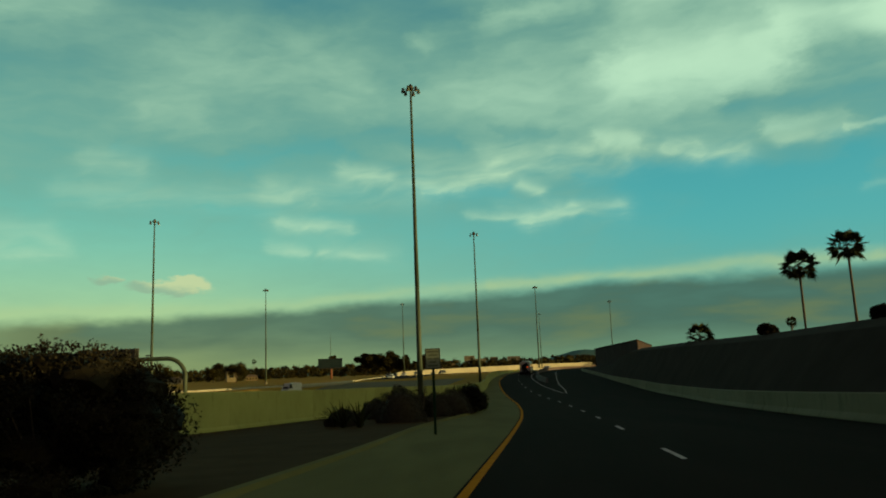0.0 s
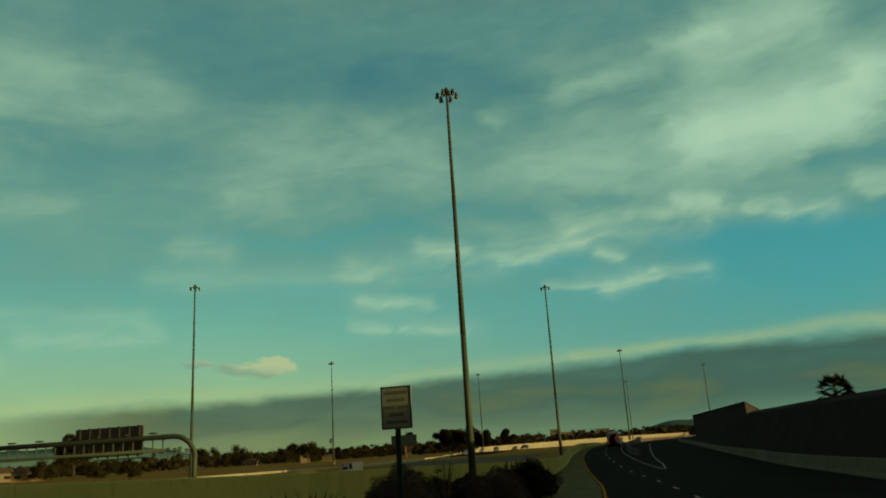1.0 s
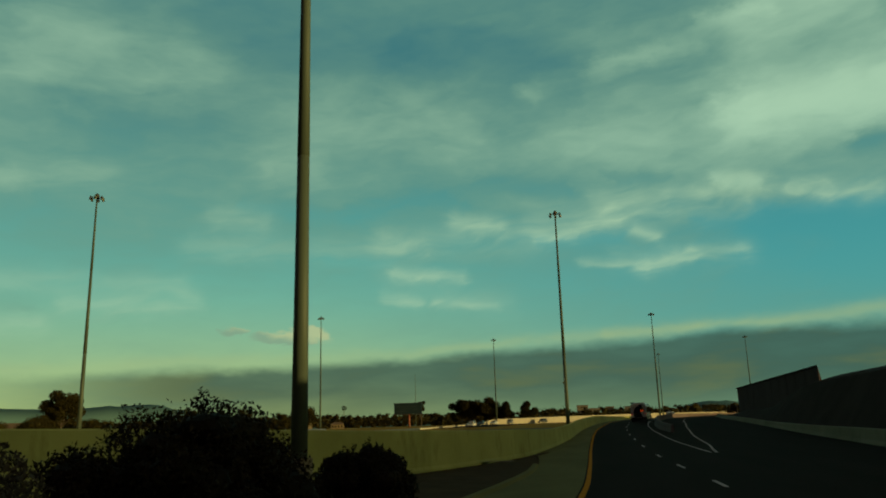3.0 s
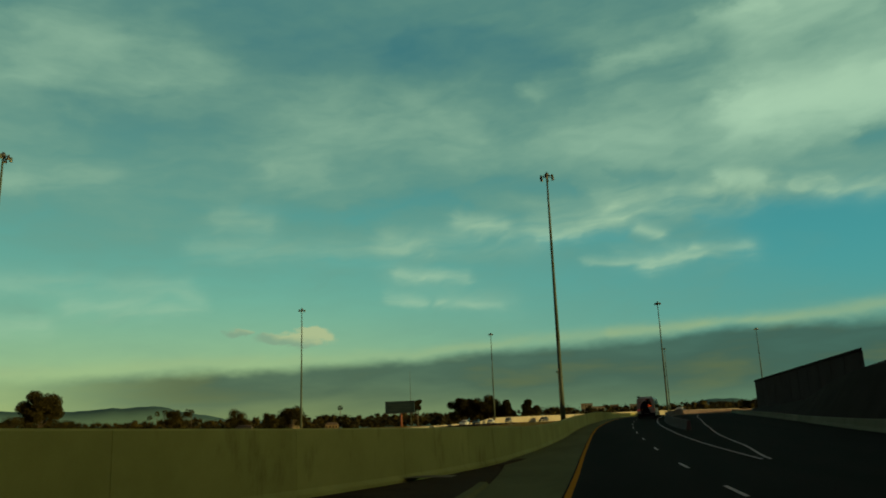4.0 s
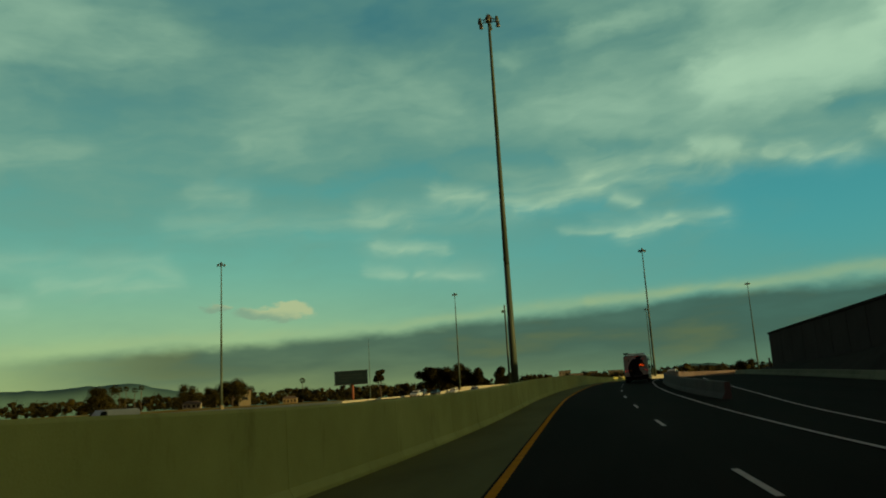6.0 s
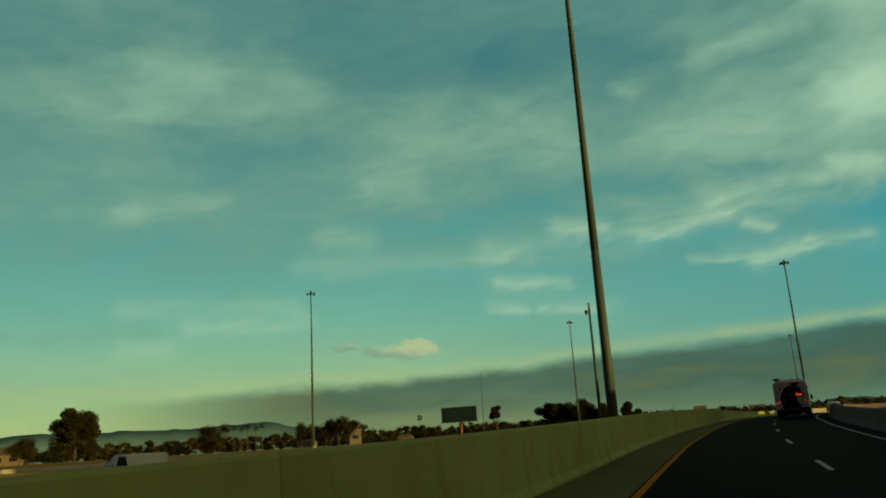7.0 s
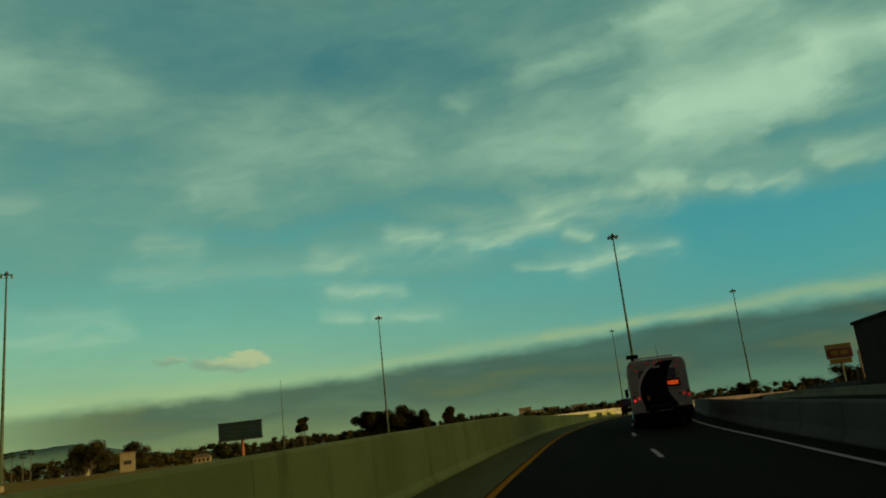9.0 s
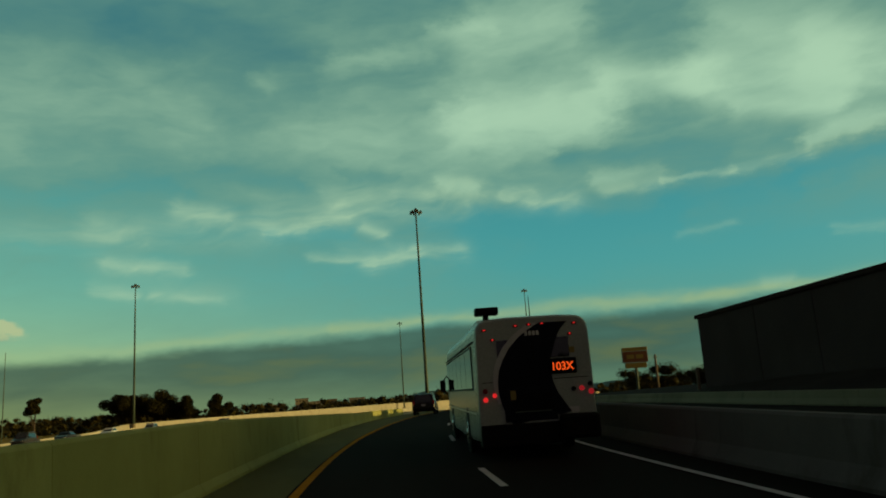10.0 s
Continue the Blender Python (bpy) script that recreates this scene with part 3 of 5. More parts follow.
# one ground sheet out to the horizon: fields, the sunken road bed, the bank on the other side
GROUND_COLS = [
    lambda y: (-4600.0, 0.0), lambda y: (-1800.0, 0.0), lambda y: (-700.0, field_z(y) * 0.6), lambda y: (-300.0, field_z(y)), lambda y: (-140.0, field_z(y)),
    lambda y: (min(-55.0, wall_x(y) - 23.0), field_z(y)), lambda y: (min(-52.0, wall_x(y) - 20.0), field_z(y) + dip(y)), lambda y: (wall_x(y) - 14.0, field_z(y) + dip(y)), lambda y: (wall_x(y) - 0.32, max(field_z(y), road_z(y) - 0.2) if y < 230 else road_z(y) - 0.1),
    lambda y: (wall_x(y) - 0.15, road_z(y) - 0.25), lambda y: (wall_x(y) + 0.2, road_z(y) - 0.04),
    lambda y: ((wall_x(y) + shoulder_x(y)) / 2 if y < 104 else wall_x(y) + 0.5, road_z(y) + 0.10 if y < 96 else (road_z(y) + 0.02 if y < 105 else road_z(y) - 0.05)),
    lambda y: (shoulder_x(y) - 0.25 if y < 104 else wall_x(y) + 0.9, road_z(y) + 0.06 if y < 96 else (road_z(y) + 0.02 if y < 105 else road_z(y) - 0.05)),
    lambda y: (shoulder_x(y) - 0.10 if y < 104 else wall_x(y) + 1.0, road_z(y) - 0.12), lambda y: (edge_x(y), road_z(y) - 0.12), lambda y: (edge_x(y) + 7, road_z(y) - 0.12),
    lambda y: (outer_x(y) + 0.1, road_z(y) - 0.12), lambda y: (outer_x(y) + 0.45, road_z(y) + (0.7 if y < 130 else 0.45)),
    lambda y: (outer_x(y) + 3.2, bank_z(y) - 0.6), lambda y: (outer_x(y) + 5.2, bank_z(y)), lambda y: (outer_x(y) + 30, bank_z(y)),
    lambda y: (outer_x(y) + 140, bank_z(y) * 0.5 + 0.4), lambda y: (outer_x(y) + 700, 0.5), lambda y: (4600.0, 0.0)]


def build_ground():
    verts, faces, n = [], [], len(GROUND_COLS)
    rows = [-4600, -1500, -600] + ROWS + FAR[1:]
    for y in rows:
        yc = min(max(y, -300), 700)
        for k, c in enumerate(GROUND_COLS):
            x, z = c(yc)
            if y > 700 or y < -300:
                z *= 0.0 if abs(y) > 1000 else 0.5
            verts.append((x, y, z))
    for i in range(len(rows) - 1):
        for k in range(n - 1):
            a = i * n + k
            faces.append((a, a + 1, a + n + 1, a + n))
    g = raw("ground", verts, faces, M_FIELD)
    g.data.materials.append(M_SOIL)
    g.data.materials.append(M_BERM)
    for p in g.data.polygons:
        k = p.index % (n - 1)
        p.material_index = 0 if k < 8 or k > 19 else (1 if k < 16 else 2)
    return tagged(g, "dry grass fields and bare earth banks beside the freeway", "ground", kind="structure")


build_ground()
YS = [y for y in ROWS if -120 <= y <= 480]
YS = sorted(set(YS + list(range(88, 116, 2))))
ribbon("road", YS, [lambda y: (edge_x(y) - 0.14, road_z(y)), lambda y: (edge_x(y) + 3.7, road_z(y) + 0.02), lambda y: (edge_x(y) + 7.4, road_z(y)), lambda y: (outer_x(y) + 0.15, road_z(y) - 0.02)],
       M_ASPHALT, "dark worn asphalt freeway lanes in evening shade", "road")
ribbon("shoulder", YS, [lambda y: (left_of_road(y), road_z(y) - 0.01), lambda y: (edge_x(y) - 0.145, road_z(y) + 0.002)],
       M_SHOULDER, "pale concrete shoulder inside the yellow edge line", "shoulder")
# kerb along the planted strip
KY = [y for y in YS if y <= 90]
ribbon("kerb", KY, [lambda y: (shoulder_x(y) - 0.34, road_z(y) - 0.05), lambda y: (shoulder_x(y) - 0.30, road_z(y) + 0.075), lambda y: (shoulder_x(y) - 0.06, road_z(y) + 0.08), lambda y: (shoulder_x(y) + 0.02, road_z(y) - 0.01)],
       M_SHOULDER, "low concrete kerb beside the planted strip", "kerb", smooth=False)


def stripe(name, u0, u1, ya, yb, material, fx=edge_x, lift=0.012):
    ys = list(np.arange(ya, yb, 2.0)) + [yb]
    bm = nb()
    rows = []
    for y in ys:
        z = road_z(y)
        rows.append([bm.verts.new((fx(y) + u, y, z + lift + h + 0.02 * min(max((fx(y) + u - edge_x(y)) / 3.7, 0), 1))) for u, h in ((u0, 0), (u0 + 0.01, 0.004), (u1 - 0.01, 0.004), (u1, 0))])
    for a, b in zip(rows, rows[1:]):
        for k in range(3):
            bm.faces.new((a[k], a[k + 1], b[k + 1], b[k]))
    return part(name, bm, material)


tagged(ribbon("drain_apron", [92.2, 92.7, 93.3], [lambda y: (-6.0 + (y - 92) * 0.3, road_z(y) + 0.0), lambda y: (-5.9 + (y - 92) * 0.3, road_z(y) + 0.11), lambda y: (-3.9, road_z(y) + 0.10), lambda y: (-3.8, road_z(y) - 0.02)], M_CONC_LIGHT, "small pale concrete apron on bare earth", "apron", smooth=False))
tagged(stripe("yellow_edge_line", -0.08, 0.09, -110, 470, M_YELLOW), "solid yellow paint line along the inner lane edge", "road marking", kind="structure")
lane_u = line([(-300, 4.1), (78, 4.12), (100, 3.95), (127, 3.95), (150, 3.8), (182, 3.4), (220, 3.5), (700, 3.7)])
for k in range(-6, 24):
    y = float(np.interp(k, (-6, 0, 1, 5, 7, 9, 11, 14, 24), (-56.5, 16.6, 29.1, 73.7, 95.6, 123.9, 147.2, 181.5, 299.0)))
    tagged(stripe("lane_dash", -0.06, 0.07, y, y + 3.05, M_WHITE, lambda v: edge_x(v) + lane_u(v)), "short white lane dash painted on dark asphalt", "road marking", "lane dashes", "structure")
gore_l = line([(-300, 7.2), (100, 7.4), (120, 7.1), (142, 6.9), (165, 6.55), (180, 6.5), (700, 6.9)])
gore_r = line([(-300, 7.2), (100, 7.6), (112, 8.9), (130, 9.8), (145, 10.9), (170, 12.0), (230, 12.4), (700, 12.6)])
tagged(stripe("white_edge_line", -0.06, 0.08, 100, 470, M_WHITE, lambda y: edge_x(y) + gore_l(y)), "solid white paint line at the outer lane edge", "road marking", kind="structure")
tagged(stripe("exit_edge_line", -0.06, 0.08, 100, 200, M_WHITE, lambda y: edge_x(y) + gore_r(y)), "solid white paint line that parts the exit lane", "road marking", kind="structure")


# ---- walls built of cast panels ----
def profile_wall(name, fx, fh, ya, yb, step, material, label, side, toe=0.0, thick=0.30, lift=0.0, gap=0.007, base=None):
    """A row of panels along fx(y); side +1: its face looks to +x. base: function for the foot's height."""
    base = base or road_z
    root = new(name)
    tagged(root, label, "wall", kind="structure")
    y = ya
    while y < yb - 0.1:
        y1 = min(y + step, yb)
        bm = nb()
        rings = []
        for yy in np.linspace(y + gap, y1 - gap, 3):
            x, z, h = fx(yy), base(yy) + lift, fh(yy)
            sec = [(0.0 + toe * 0.8, -0.15), (0.0 + toe * 0.8, 0.06), (0.0 + toe * 0.12, 0.06 + toe * 1.1), (-0.015, h - 0.05), (-0.05, h), (-thick + 0.05, h), (-thick, h - 0.05), (-thick, -0.6)]
            rings.append([bm.verts.new((x + side * u, yy, z + w)) for u, w in sec])
        n = len(rings[0])
        for a, b in zip(rings, rings[1:]):
            for k in range(n):
                bm.faces.new((a[k], a[(k + 1) % n], b[(k + 1) % n], b[k]))
        bm.faces.new(rings[0])
        bm.faces.new(rings[-1])
        part("panel", bm, material, root)
        y = y1
    # filler behind the joints
    ys = list(np.arange(ya, yb, 4.0)) + [yb]
    bm = nb()
    rings = []
    for yy in ys:
        x, z, h = fx(yy), base(yy) + lift, fh(yy)
        rings.append([bm.verts.new((x + side * u, yy, z + w)) for u, w in ((-0.07, -0.3), (-0.07, h - 0.12), (-thick + 0.06, h - 0.12), (-thick + 0.06, -0.3))])
    for a, b in zip(rings, rings[1:]):
        for k in range(4):
            bm.faces.new((a[k], a[(k + 1) % 4], b[(k + 1) % 4], b[k]))
    part("joint_filler", bm, material, root)
    return root


profile_wall("wall_left", wall_x, wall_h, -60, 249.8, 6.1, M_CONC, "weathered olive-grey concrete retaining wall in cast panels", 1, toe=0.13)
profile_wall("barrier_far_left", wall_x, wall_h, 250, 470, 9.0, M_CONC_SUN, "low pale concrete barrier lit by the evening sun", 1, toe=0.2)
profile_wall("barrier_right", outer_x, line([(-300, 1.05), (110, 1.05), (150, 0.6), (700, 0.6)]), -60, 330, 6.1, M_CONC_LIGHT, "pale concrete barrier at the foot of the bank", -1, toe=0.2)
near_x = line([(-300, 8), (138, 7.6), (150, 6.7), (165, 6.7), (180, 7.3), (195, 8.4), (210, 10.2), (225, 12.3), (250, 17), (700, 250)])
profile_wall("barrier_ramp", near_x, line([(-300, 0.9), (138, 0.85), (150, 0.92), (700, 0.95)]), 140, 300, 6.1, M_CONC_DARK, "dark grey concrete barrier between the lanes and the exit ramp", -1, toe=0.22)


# ---- high-mast lamps ----
def high_mast(height):
    root = thing("high_mast_lamp", pose(0, 0, 0), "tall tapered galvanised steel mast with a ring of floodlights", "lamp post", "high-mast lamps")
    bm = nb()
    cyl(bm, (0, 0, -0.6), (0, 0, 0.25), 0.45, 0.45, 16)
    part("footing", bm, M_CONC_LIGHT, root)
    for a, b in ((0.0, 0.34), (0.34, 0.68), (0.68, 1.0)):
        r = lambda k: 0.275 - 0.175 * k
        bm = nb()
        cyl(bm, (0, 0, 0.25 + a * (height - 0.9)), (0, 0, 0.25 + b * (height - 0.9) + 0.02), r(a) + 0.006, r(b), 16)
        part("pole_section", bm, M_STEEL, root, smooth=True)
    for k in range(4):
        a = math.pi / 4 + k * math.pi / 2
        bm = nb()
        cyl(bm, (0.38 * math.cos(a), 0.38 * math.sin(a), 0.2), (0.38 * math.cos(a), 0.38 * math.sin(a), 0.34), 0.03, 0.03, 6)
        part("anchor_bolt", bm, M_DARKSTEEL, root)
    top = height - 0.75
    bm = nb()
    cyl(bm, (0, 0, top), (0, 0, top + 0.35), 0.26, 0.28, 14)
    cyl(bm, (0, 0, top + 0.35), (0, 0, top + 0.62), 0.28, 0.10, 14)
    part("head_hood", bm, M_DARKSTEEL, root, smooth=False)
    part("carrier_ring", pipe([(0.42 * math.cos(a), 0.42 * math.sin(a), top + 0.1) for a in np.linspace(0, 2 * math.pi, 19)], 0.04, 6), M_DARKSTEEL, root)
    for k in range(6):
        a = k * math.pi / 3 + 0.3
        c, s = math.cos(a), math.sin(a)
        bm = nb()
        cyl(bm, (0.40 * c, 0.40 * s, top + 0.1), (0.78 * c, 0.78 * s, top + 0.06), 0.035, 0.035, 6)
        arm = part("lamp_arm", bm, M_DARKSTEEL, root)
        bm = nb()
        cyl(bm, (0.80 * c, 0.80 * s, top + 0.18), (0.80 * c, 0.80 * s, top - 0.10), 0.10, 0.15, 10)
        cyl(bm, (0.80 * c, 0.80 * s, top - 0.10), (0.80 * c, 0.80 * s, top - 0.30), 0.15, 0.19, 10)
        lamp = part("floodlight", bm, M_DARKSTEEL if k % 2 else M_STEEL, root)
        bm = nb()
        cyl(bm, (0.80 * c, 0.80 * s, top - 0.30), (0.80 * c, 0.80 * s, top - 0.33), 0.17, 0.15, 10)
        part("lens", bm, M_LENS, lamp)
    return root


MASTS = [(-8.1, 73.1, 30.6), (-62.5, 131.6, 31.1), (-5.05, 155.8, 30.1), (-79.5, 250.8, 31.5), (12.7, 282.7, 31.5), (-45.6, 346.9, 33.2), (54.0, 385.0, 33.3), (21.8, 451.6, 33.0)]
mast_a = high_mast(31.6)


def ground_at(x, y):
    if x < wall_x(y):
        return field_z(y) - 0.02
    if x < shoulder_x(y):
        return road_z(y) + 0.07
    return road_z(y) if x < outer_x(y) else bank_z(y)


for i, (x, y, z) in enumerate(MASTS):
    m = pose(x, y, z - 31.6, 0, 0, 37.0 * i)
    if i:
        copy_thing(mast_a, m)
    else:
        mast_a.matrix_basis = m

# the camera pole behind the wall
pole = thing("camera_pole", pose(-4.9, 151.3, -1.0), "slim grey steel pole with a traffic camera at its top", "camera pole")
bm = nb()
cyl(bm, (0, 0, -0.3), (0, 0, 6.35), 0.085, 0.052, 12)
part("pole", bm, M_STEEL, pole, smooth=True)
bm = nb()
cyl(bm, (0, 0, 6.0), (0, 0, 6.62), 0.052, 0.052, 12)
part("cap", bm, M_DARKSTEEL, pole)
bm = nb()
box(bm, -0.18, -0.03, -0.02, 0.02, 6.18, 6.22)
part("bracket", bm, M_DARKSTEEL, pole)
bm = nb()
bmesh.ops.create_uvsphere(bm, u_segments=12, v_segments=8, radius=0.075, matrix=Matrix.Translation((-0.15, 0, 6.14)))
cyl(bm, (-0.15, 0, 6.14), (-0.15, 0, 6.28), 0.075, 0.07, 12)
part("camera_dome", bm, M_STEEL, pole, smooth=True)

# roadside sign in the planted strip
sz = 2.5
sign = thing("road_sign", pose(-2.86, 30.65, 0, 0, 0, -3), "small white rule sign with black border on a green post", "road sign")
bm = nb()
box(bm, -0.31, 0.31, -0.012, 0.012, sz - 0.82, sz, 0.005)
plate = part("sign_plate", bm, M_SIGNWHITE, sign)
bm = nb()
for x0, x1, z0, z1 in ((-0.30, 0.30, sz - 0.03, sz - 0.01), (-0.30, 0.30, sz - 0.81, sz - 0.79), (-0.30, -0.28, sz - 0.79, sz - 0.03), (0.28, 0.30, sz - 0.79, sz - 0.03)):
    box(bm, x0, x1, -0.017, -0.0125, z0, z1)
part("border", bm, M_BLACK, plate)
for k, (w0, w1) in enumerate(((0.22, 0.23), (0.17, 0.18), (0.25, 0.25), (0.15, 0.14), (0.21, 0.22))):
    z = sz - 0.13 - k * 0.14
    bm = nb()
    box(bm, -w0, -0.02 if k == 2 else w1, -0.016, -0.0125, z - 0.03, z + 0.03)
    if k == 2:
        box(bm, 0.02, w1, -0.016, -0.0125, z - 0.03, z + 0.03)
    part("text_bar", bm, M_SIGNBAR, plate)
bm = nb()
box(bm, -0.05, 0.05, 0.014, 0.075, -1.35, sz - 0.1, 0.008)
part("post", bm, M_GREENPAINT, sign)
for z in (sz - 0.2, sz - 0.62):
    bm = nb()
    cyl(bm, (0, -0.02, z), (0, 0.014, z), 0.012, 0.012, 8)
    part("bolt", bm, M_STEEL, sign)

# sign gantry over the other carriageway, seen from its back
gantry = thing("sign_gantry", pose(-35.4, 82.8, -0.7), "grey tubular steel gantry with the backs of highway signs", "sign gantry")
arc = [(0, 0, -0.2), (0, 0, 2.6)] + [(-2.2 + 2.2 * math.cos(a), 0.1, 2.6 + 2.2 * math.sin(a)) for a in np.linspace(0.15, math.pi / 2, 8)] + [(-12, 0.35, 4.82), (-46, 1.3, 4.9)]
part("bent_tube", pipe(arc, 0.24, 12), M_STEEL, gantry, smooth=True)
part("lower_chord", pipe([(-3.2, 0.2, 3.62), (-46, 1.3, 3.67)], 0.15, 8), M_STEEL, gantry, smooth=True)
bm = nb()
cyl(bm, (0, 0, -0.5), (0, 0, 0.1), 0.5, 0.5, 14)
part("footing", bm, M_CONC_LIGHT, gantry)
for k in range(40):
    x = -3.4 - 1.05 * k
    bm = nb()
    cyl(bm, (x, 0.2 - x * 0.025, 3.55), (x, 0.2 - x * 0.025, 4.8), 0.06, 0.06, 6)
    part("strut", bm, M_STEEL, gantry)
bm = nb()
box(bm, -14.8, -7.4, -0.05, 0.05, 3.35, 6.1, 0.01)
gs = part("sign_back", bm, M_SIGNBACK, gantry, "bare aluminium back of a wide highway sign")
gs.matrix_basis = pose(1.5, 0.75, 0, 0, 0, -2)
for k in range(7):
    bm = nb()
    x = -14.3 + 1.08 * k
    box(bm, x - 0.07, x + 0.07, -0.19, -0.055, 3.2, 6.15, 0.01)
    part("stiffener", bm, M_DARKSTEEL, gs)
bm = nb()
box(bm, -9.8, -4.6, -0.2, 0.2, 3.0, 3.12, 0.02)
part("catwalk", bm, M_DARKSTEEL, gantry)
for k in range(12):
    bm = nb()
    x = -4.2 - 3.0 * k
    box(bm, x - 0.3, x + 0.3, -0.3, 0.15, 5.12, 5.26, 0.03)
    part("sign_light", bm, M_DARKSTEEL, gantry)

# billboard
bb = thing("billboard", pose(-73.1, 318.0, 0, 0, 0, 2), "teal billboard with a pale message on a red-brown pole", "billboard")
bm = nb()
box(bm, -5.1, 5.1, -0.25, 0.25, 4.5, 8.2, 0.03)
panel = part("panel", bm, M_BILLBOARD, bb)
for x0, x1, z in ((-4.0, 3.4, 7.1), (-3.2, 1.2, 6.3), (1.8, 3.9, 6.0), (-3.8, -0.4, 5.4)):
    bm = nb()
    box(bm, x0, x1, -0.275, -0.254, z - 0.22, z + 0.22)
    part("text_bar", bm, M_BBTEXT, panel)
for z0, z1 in ((4.3, 4.55), (8.15, 8.35)):
    bm = nb()
    box(bm, -5.25, 5.25, -0.32, 0.32, z0, z1, 0.02)
    part("frame_rail", bm, M_DARKSTEEL, bb)
bm = nb()
cyl(bm, (0.4, 0.0, -0.6), (0.4, 0.0, 4.4), 0.38, 0.34, 14)
part("pole", bm, M_RUST, bb, smooth=True)
bm = nb()
box(bm, -5.1, 5.1, -1.0, -0.35, 4.15, 4.25)
part("catwalk", bm, M_DARKSTEEL, bb)

# pylon sign beyond the far wall, and the wood pole beside it
ys = thing("pylon_sign", pose(44.3, 280.2, 1.1, 0, 0, -8), "yellow and red pylon sign on a steel pole", "pylon sign")
for z0, z1, mm, lb in ((3.5, 4.3, M_SIGNYELLOW, "pale yellow lower panel"), (4.35, 6.0, M_SIGNRED, "rusty red upper panel"), (6.05, 6.6, M_SIGNYELLOW, "yellow top panel")):
    bm = nb()
    box(bm, -1.9 if z0 > 3.6 else -1.6, 1.9 if z0 > 3.6 else 1.6, -0.3, 0.3, z0, z1, 0.06)
    part("panel", bm, mm, ys, lb)
bm = nb()
for x0, x1 in ((-1.3, -0.2), (0.1, 1.2)):
    box(bm, x0, x1, -0.33, -0.305, 4.9, 5.5)
part("lettering_bars", bm, M_SIGNYELLOW, ys)
bm = nb()
cyl(bm, (0, 0, -0.5), (0, 0, 3.6), 0.2, 0.2, 10)
part("pole", bm, M_STEEL, ys)
wp = thing("utility_pole", pose(45.3, 275.0, 0.6), "weathered wooden utility pole beside a pylon sign", "utility pole")
bm = nb()
cyl(bm, (0, 0, 0), (0, 0, 5.6), 0.17, 0.13, 10)
part("pole", bm, M_WOODPOLE, wp, smooth=True)
bm = nb()
box(bm, -0.06, 0.06, -0.5, 0.5, 5.1, 5.22)
part("crossarm", bm, M_WOODPOLE, wp)
an = thing("radio_mast", pose(-88, 384, -0.2), "thin grey radio mast behind the trees", "radio mast")
bm = nb()
cyl(bm, (0, 0, 0), (0, 0, 23.0), 0.16, 0.06, 6)
part("pole", bm, M_STEEL, an)

# ---- the long building above the bank ----
hall = thing("warehouse", pose(0, 0, 0), "long dark stucco warehouse with a plain parapet above the bank", "building")


def prism(plan, z0, z1):
    """A block over a plan of (x, y) corners."""
    bm = nb()
    a = [bm.verts.new((x, y, z0)) for x, y in plan]
    b = [bm.verts.new((x, y, z1)) for x, y in plan]
    for k in range(len(a)):
        bm.faces.new((a[k], a[(k + 1) % len(a)], b[(k + 1) % len(a)], b[k]))
    bm.faces.new(a[::-1])
    bm.faces.new(b)
    return bm


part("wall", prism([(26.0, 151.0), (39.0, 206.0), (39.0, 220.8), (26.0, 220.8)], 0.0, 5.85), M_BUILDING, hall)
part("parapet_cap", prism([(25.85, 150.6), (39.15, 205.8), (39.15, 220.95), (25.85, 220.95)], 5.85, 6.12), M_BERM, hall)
for k in range(11):
    bm = nb()
    box(bm, 25.97, 26.0 - 0.003, 152.2 + 6.1 * k, 152.5 + 6.1 * k, 1.0, 5.85)
    part("pilaster", bm, M_BUILDING, hall)
bm = nb()
cyl(bm, (25.7, 221.3, 0.8), (25.7, 221.3, 2.35), 0.13, 0.13, 10)
tagged(part("bollard", bm, M_CONC_LIGHT), "pale concrete post at the warehouse corner", "bollard")


# ---- vehicles ----
def wheel(parent, x, y, r, w):
    bm = nb()
    cyl(bm, (x - w / 2, y, r), (x + w / 2, y, r), r, r, 22)
    es = [e for e in bm.edges if e.is_boundary is False and abs(e.calc_face_angle(0)) > 1.0]
    bmesh.ops.bevel(bm, geom=es, offset=0.05 * r / 0.35, segments=2, affect="EDGES")
    wh = part("wheel", bm, M_RUBBER, parent)
    s = 1 if x > 0 else -1
    bm = nb()
    cyl(bm, (x + s * w * 0.44, y, r), (x + s * (w / 2 + 0.012), y, r), r * 0.58, r * 0.52, 18)
    cyl(bm, (x + s * (w / 2 + 0.012), y, r), (x + s * (w / 2 + 0.03), y, r), r * 0.2, r * 0.16, 12)
    part("rim", bm, M_CHROME, wh)


def loft(sections, close=True):
    """Joins rings of (x, y, z) into a skin, capped at both ends."""
    bm = nb()
    rings = [[bm.verts.new(p) for p in s] for s in sections]
    n = len(rings[0])
    for a, b in zip(rings, rings[1:]):
        for k in range(n):
            bm.faces.new((a[k], a[(k + 1) % n], b[(k + 1) % n], b[k]))
    bm.faces.new(rings[0][::-1])
    bm.faces.new(rings[-1])
    return bm


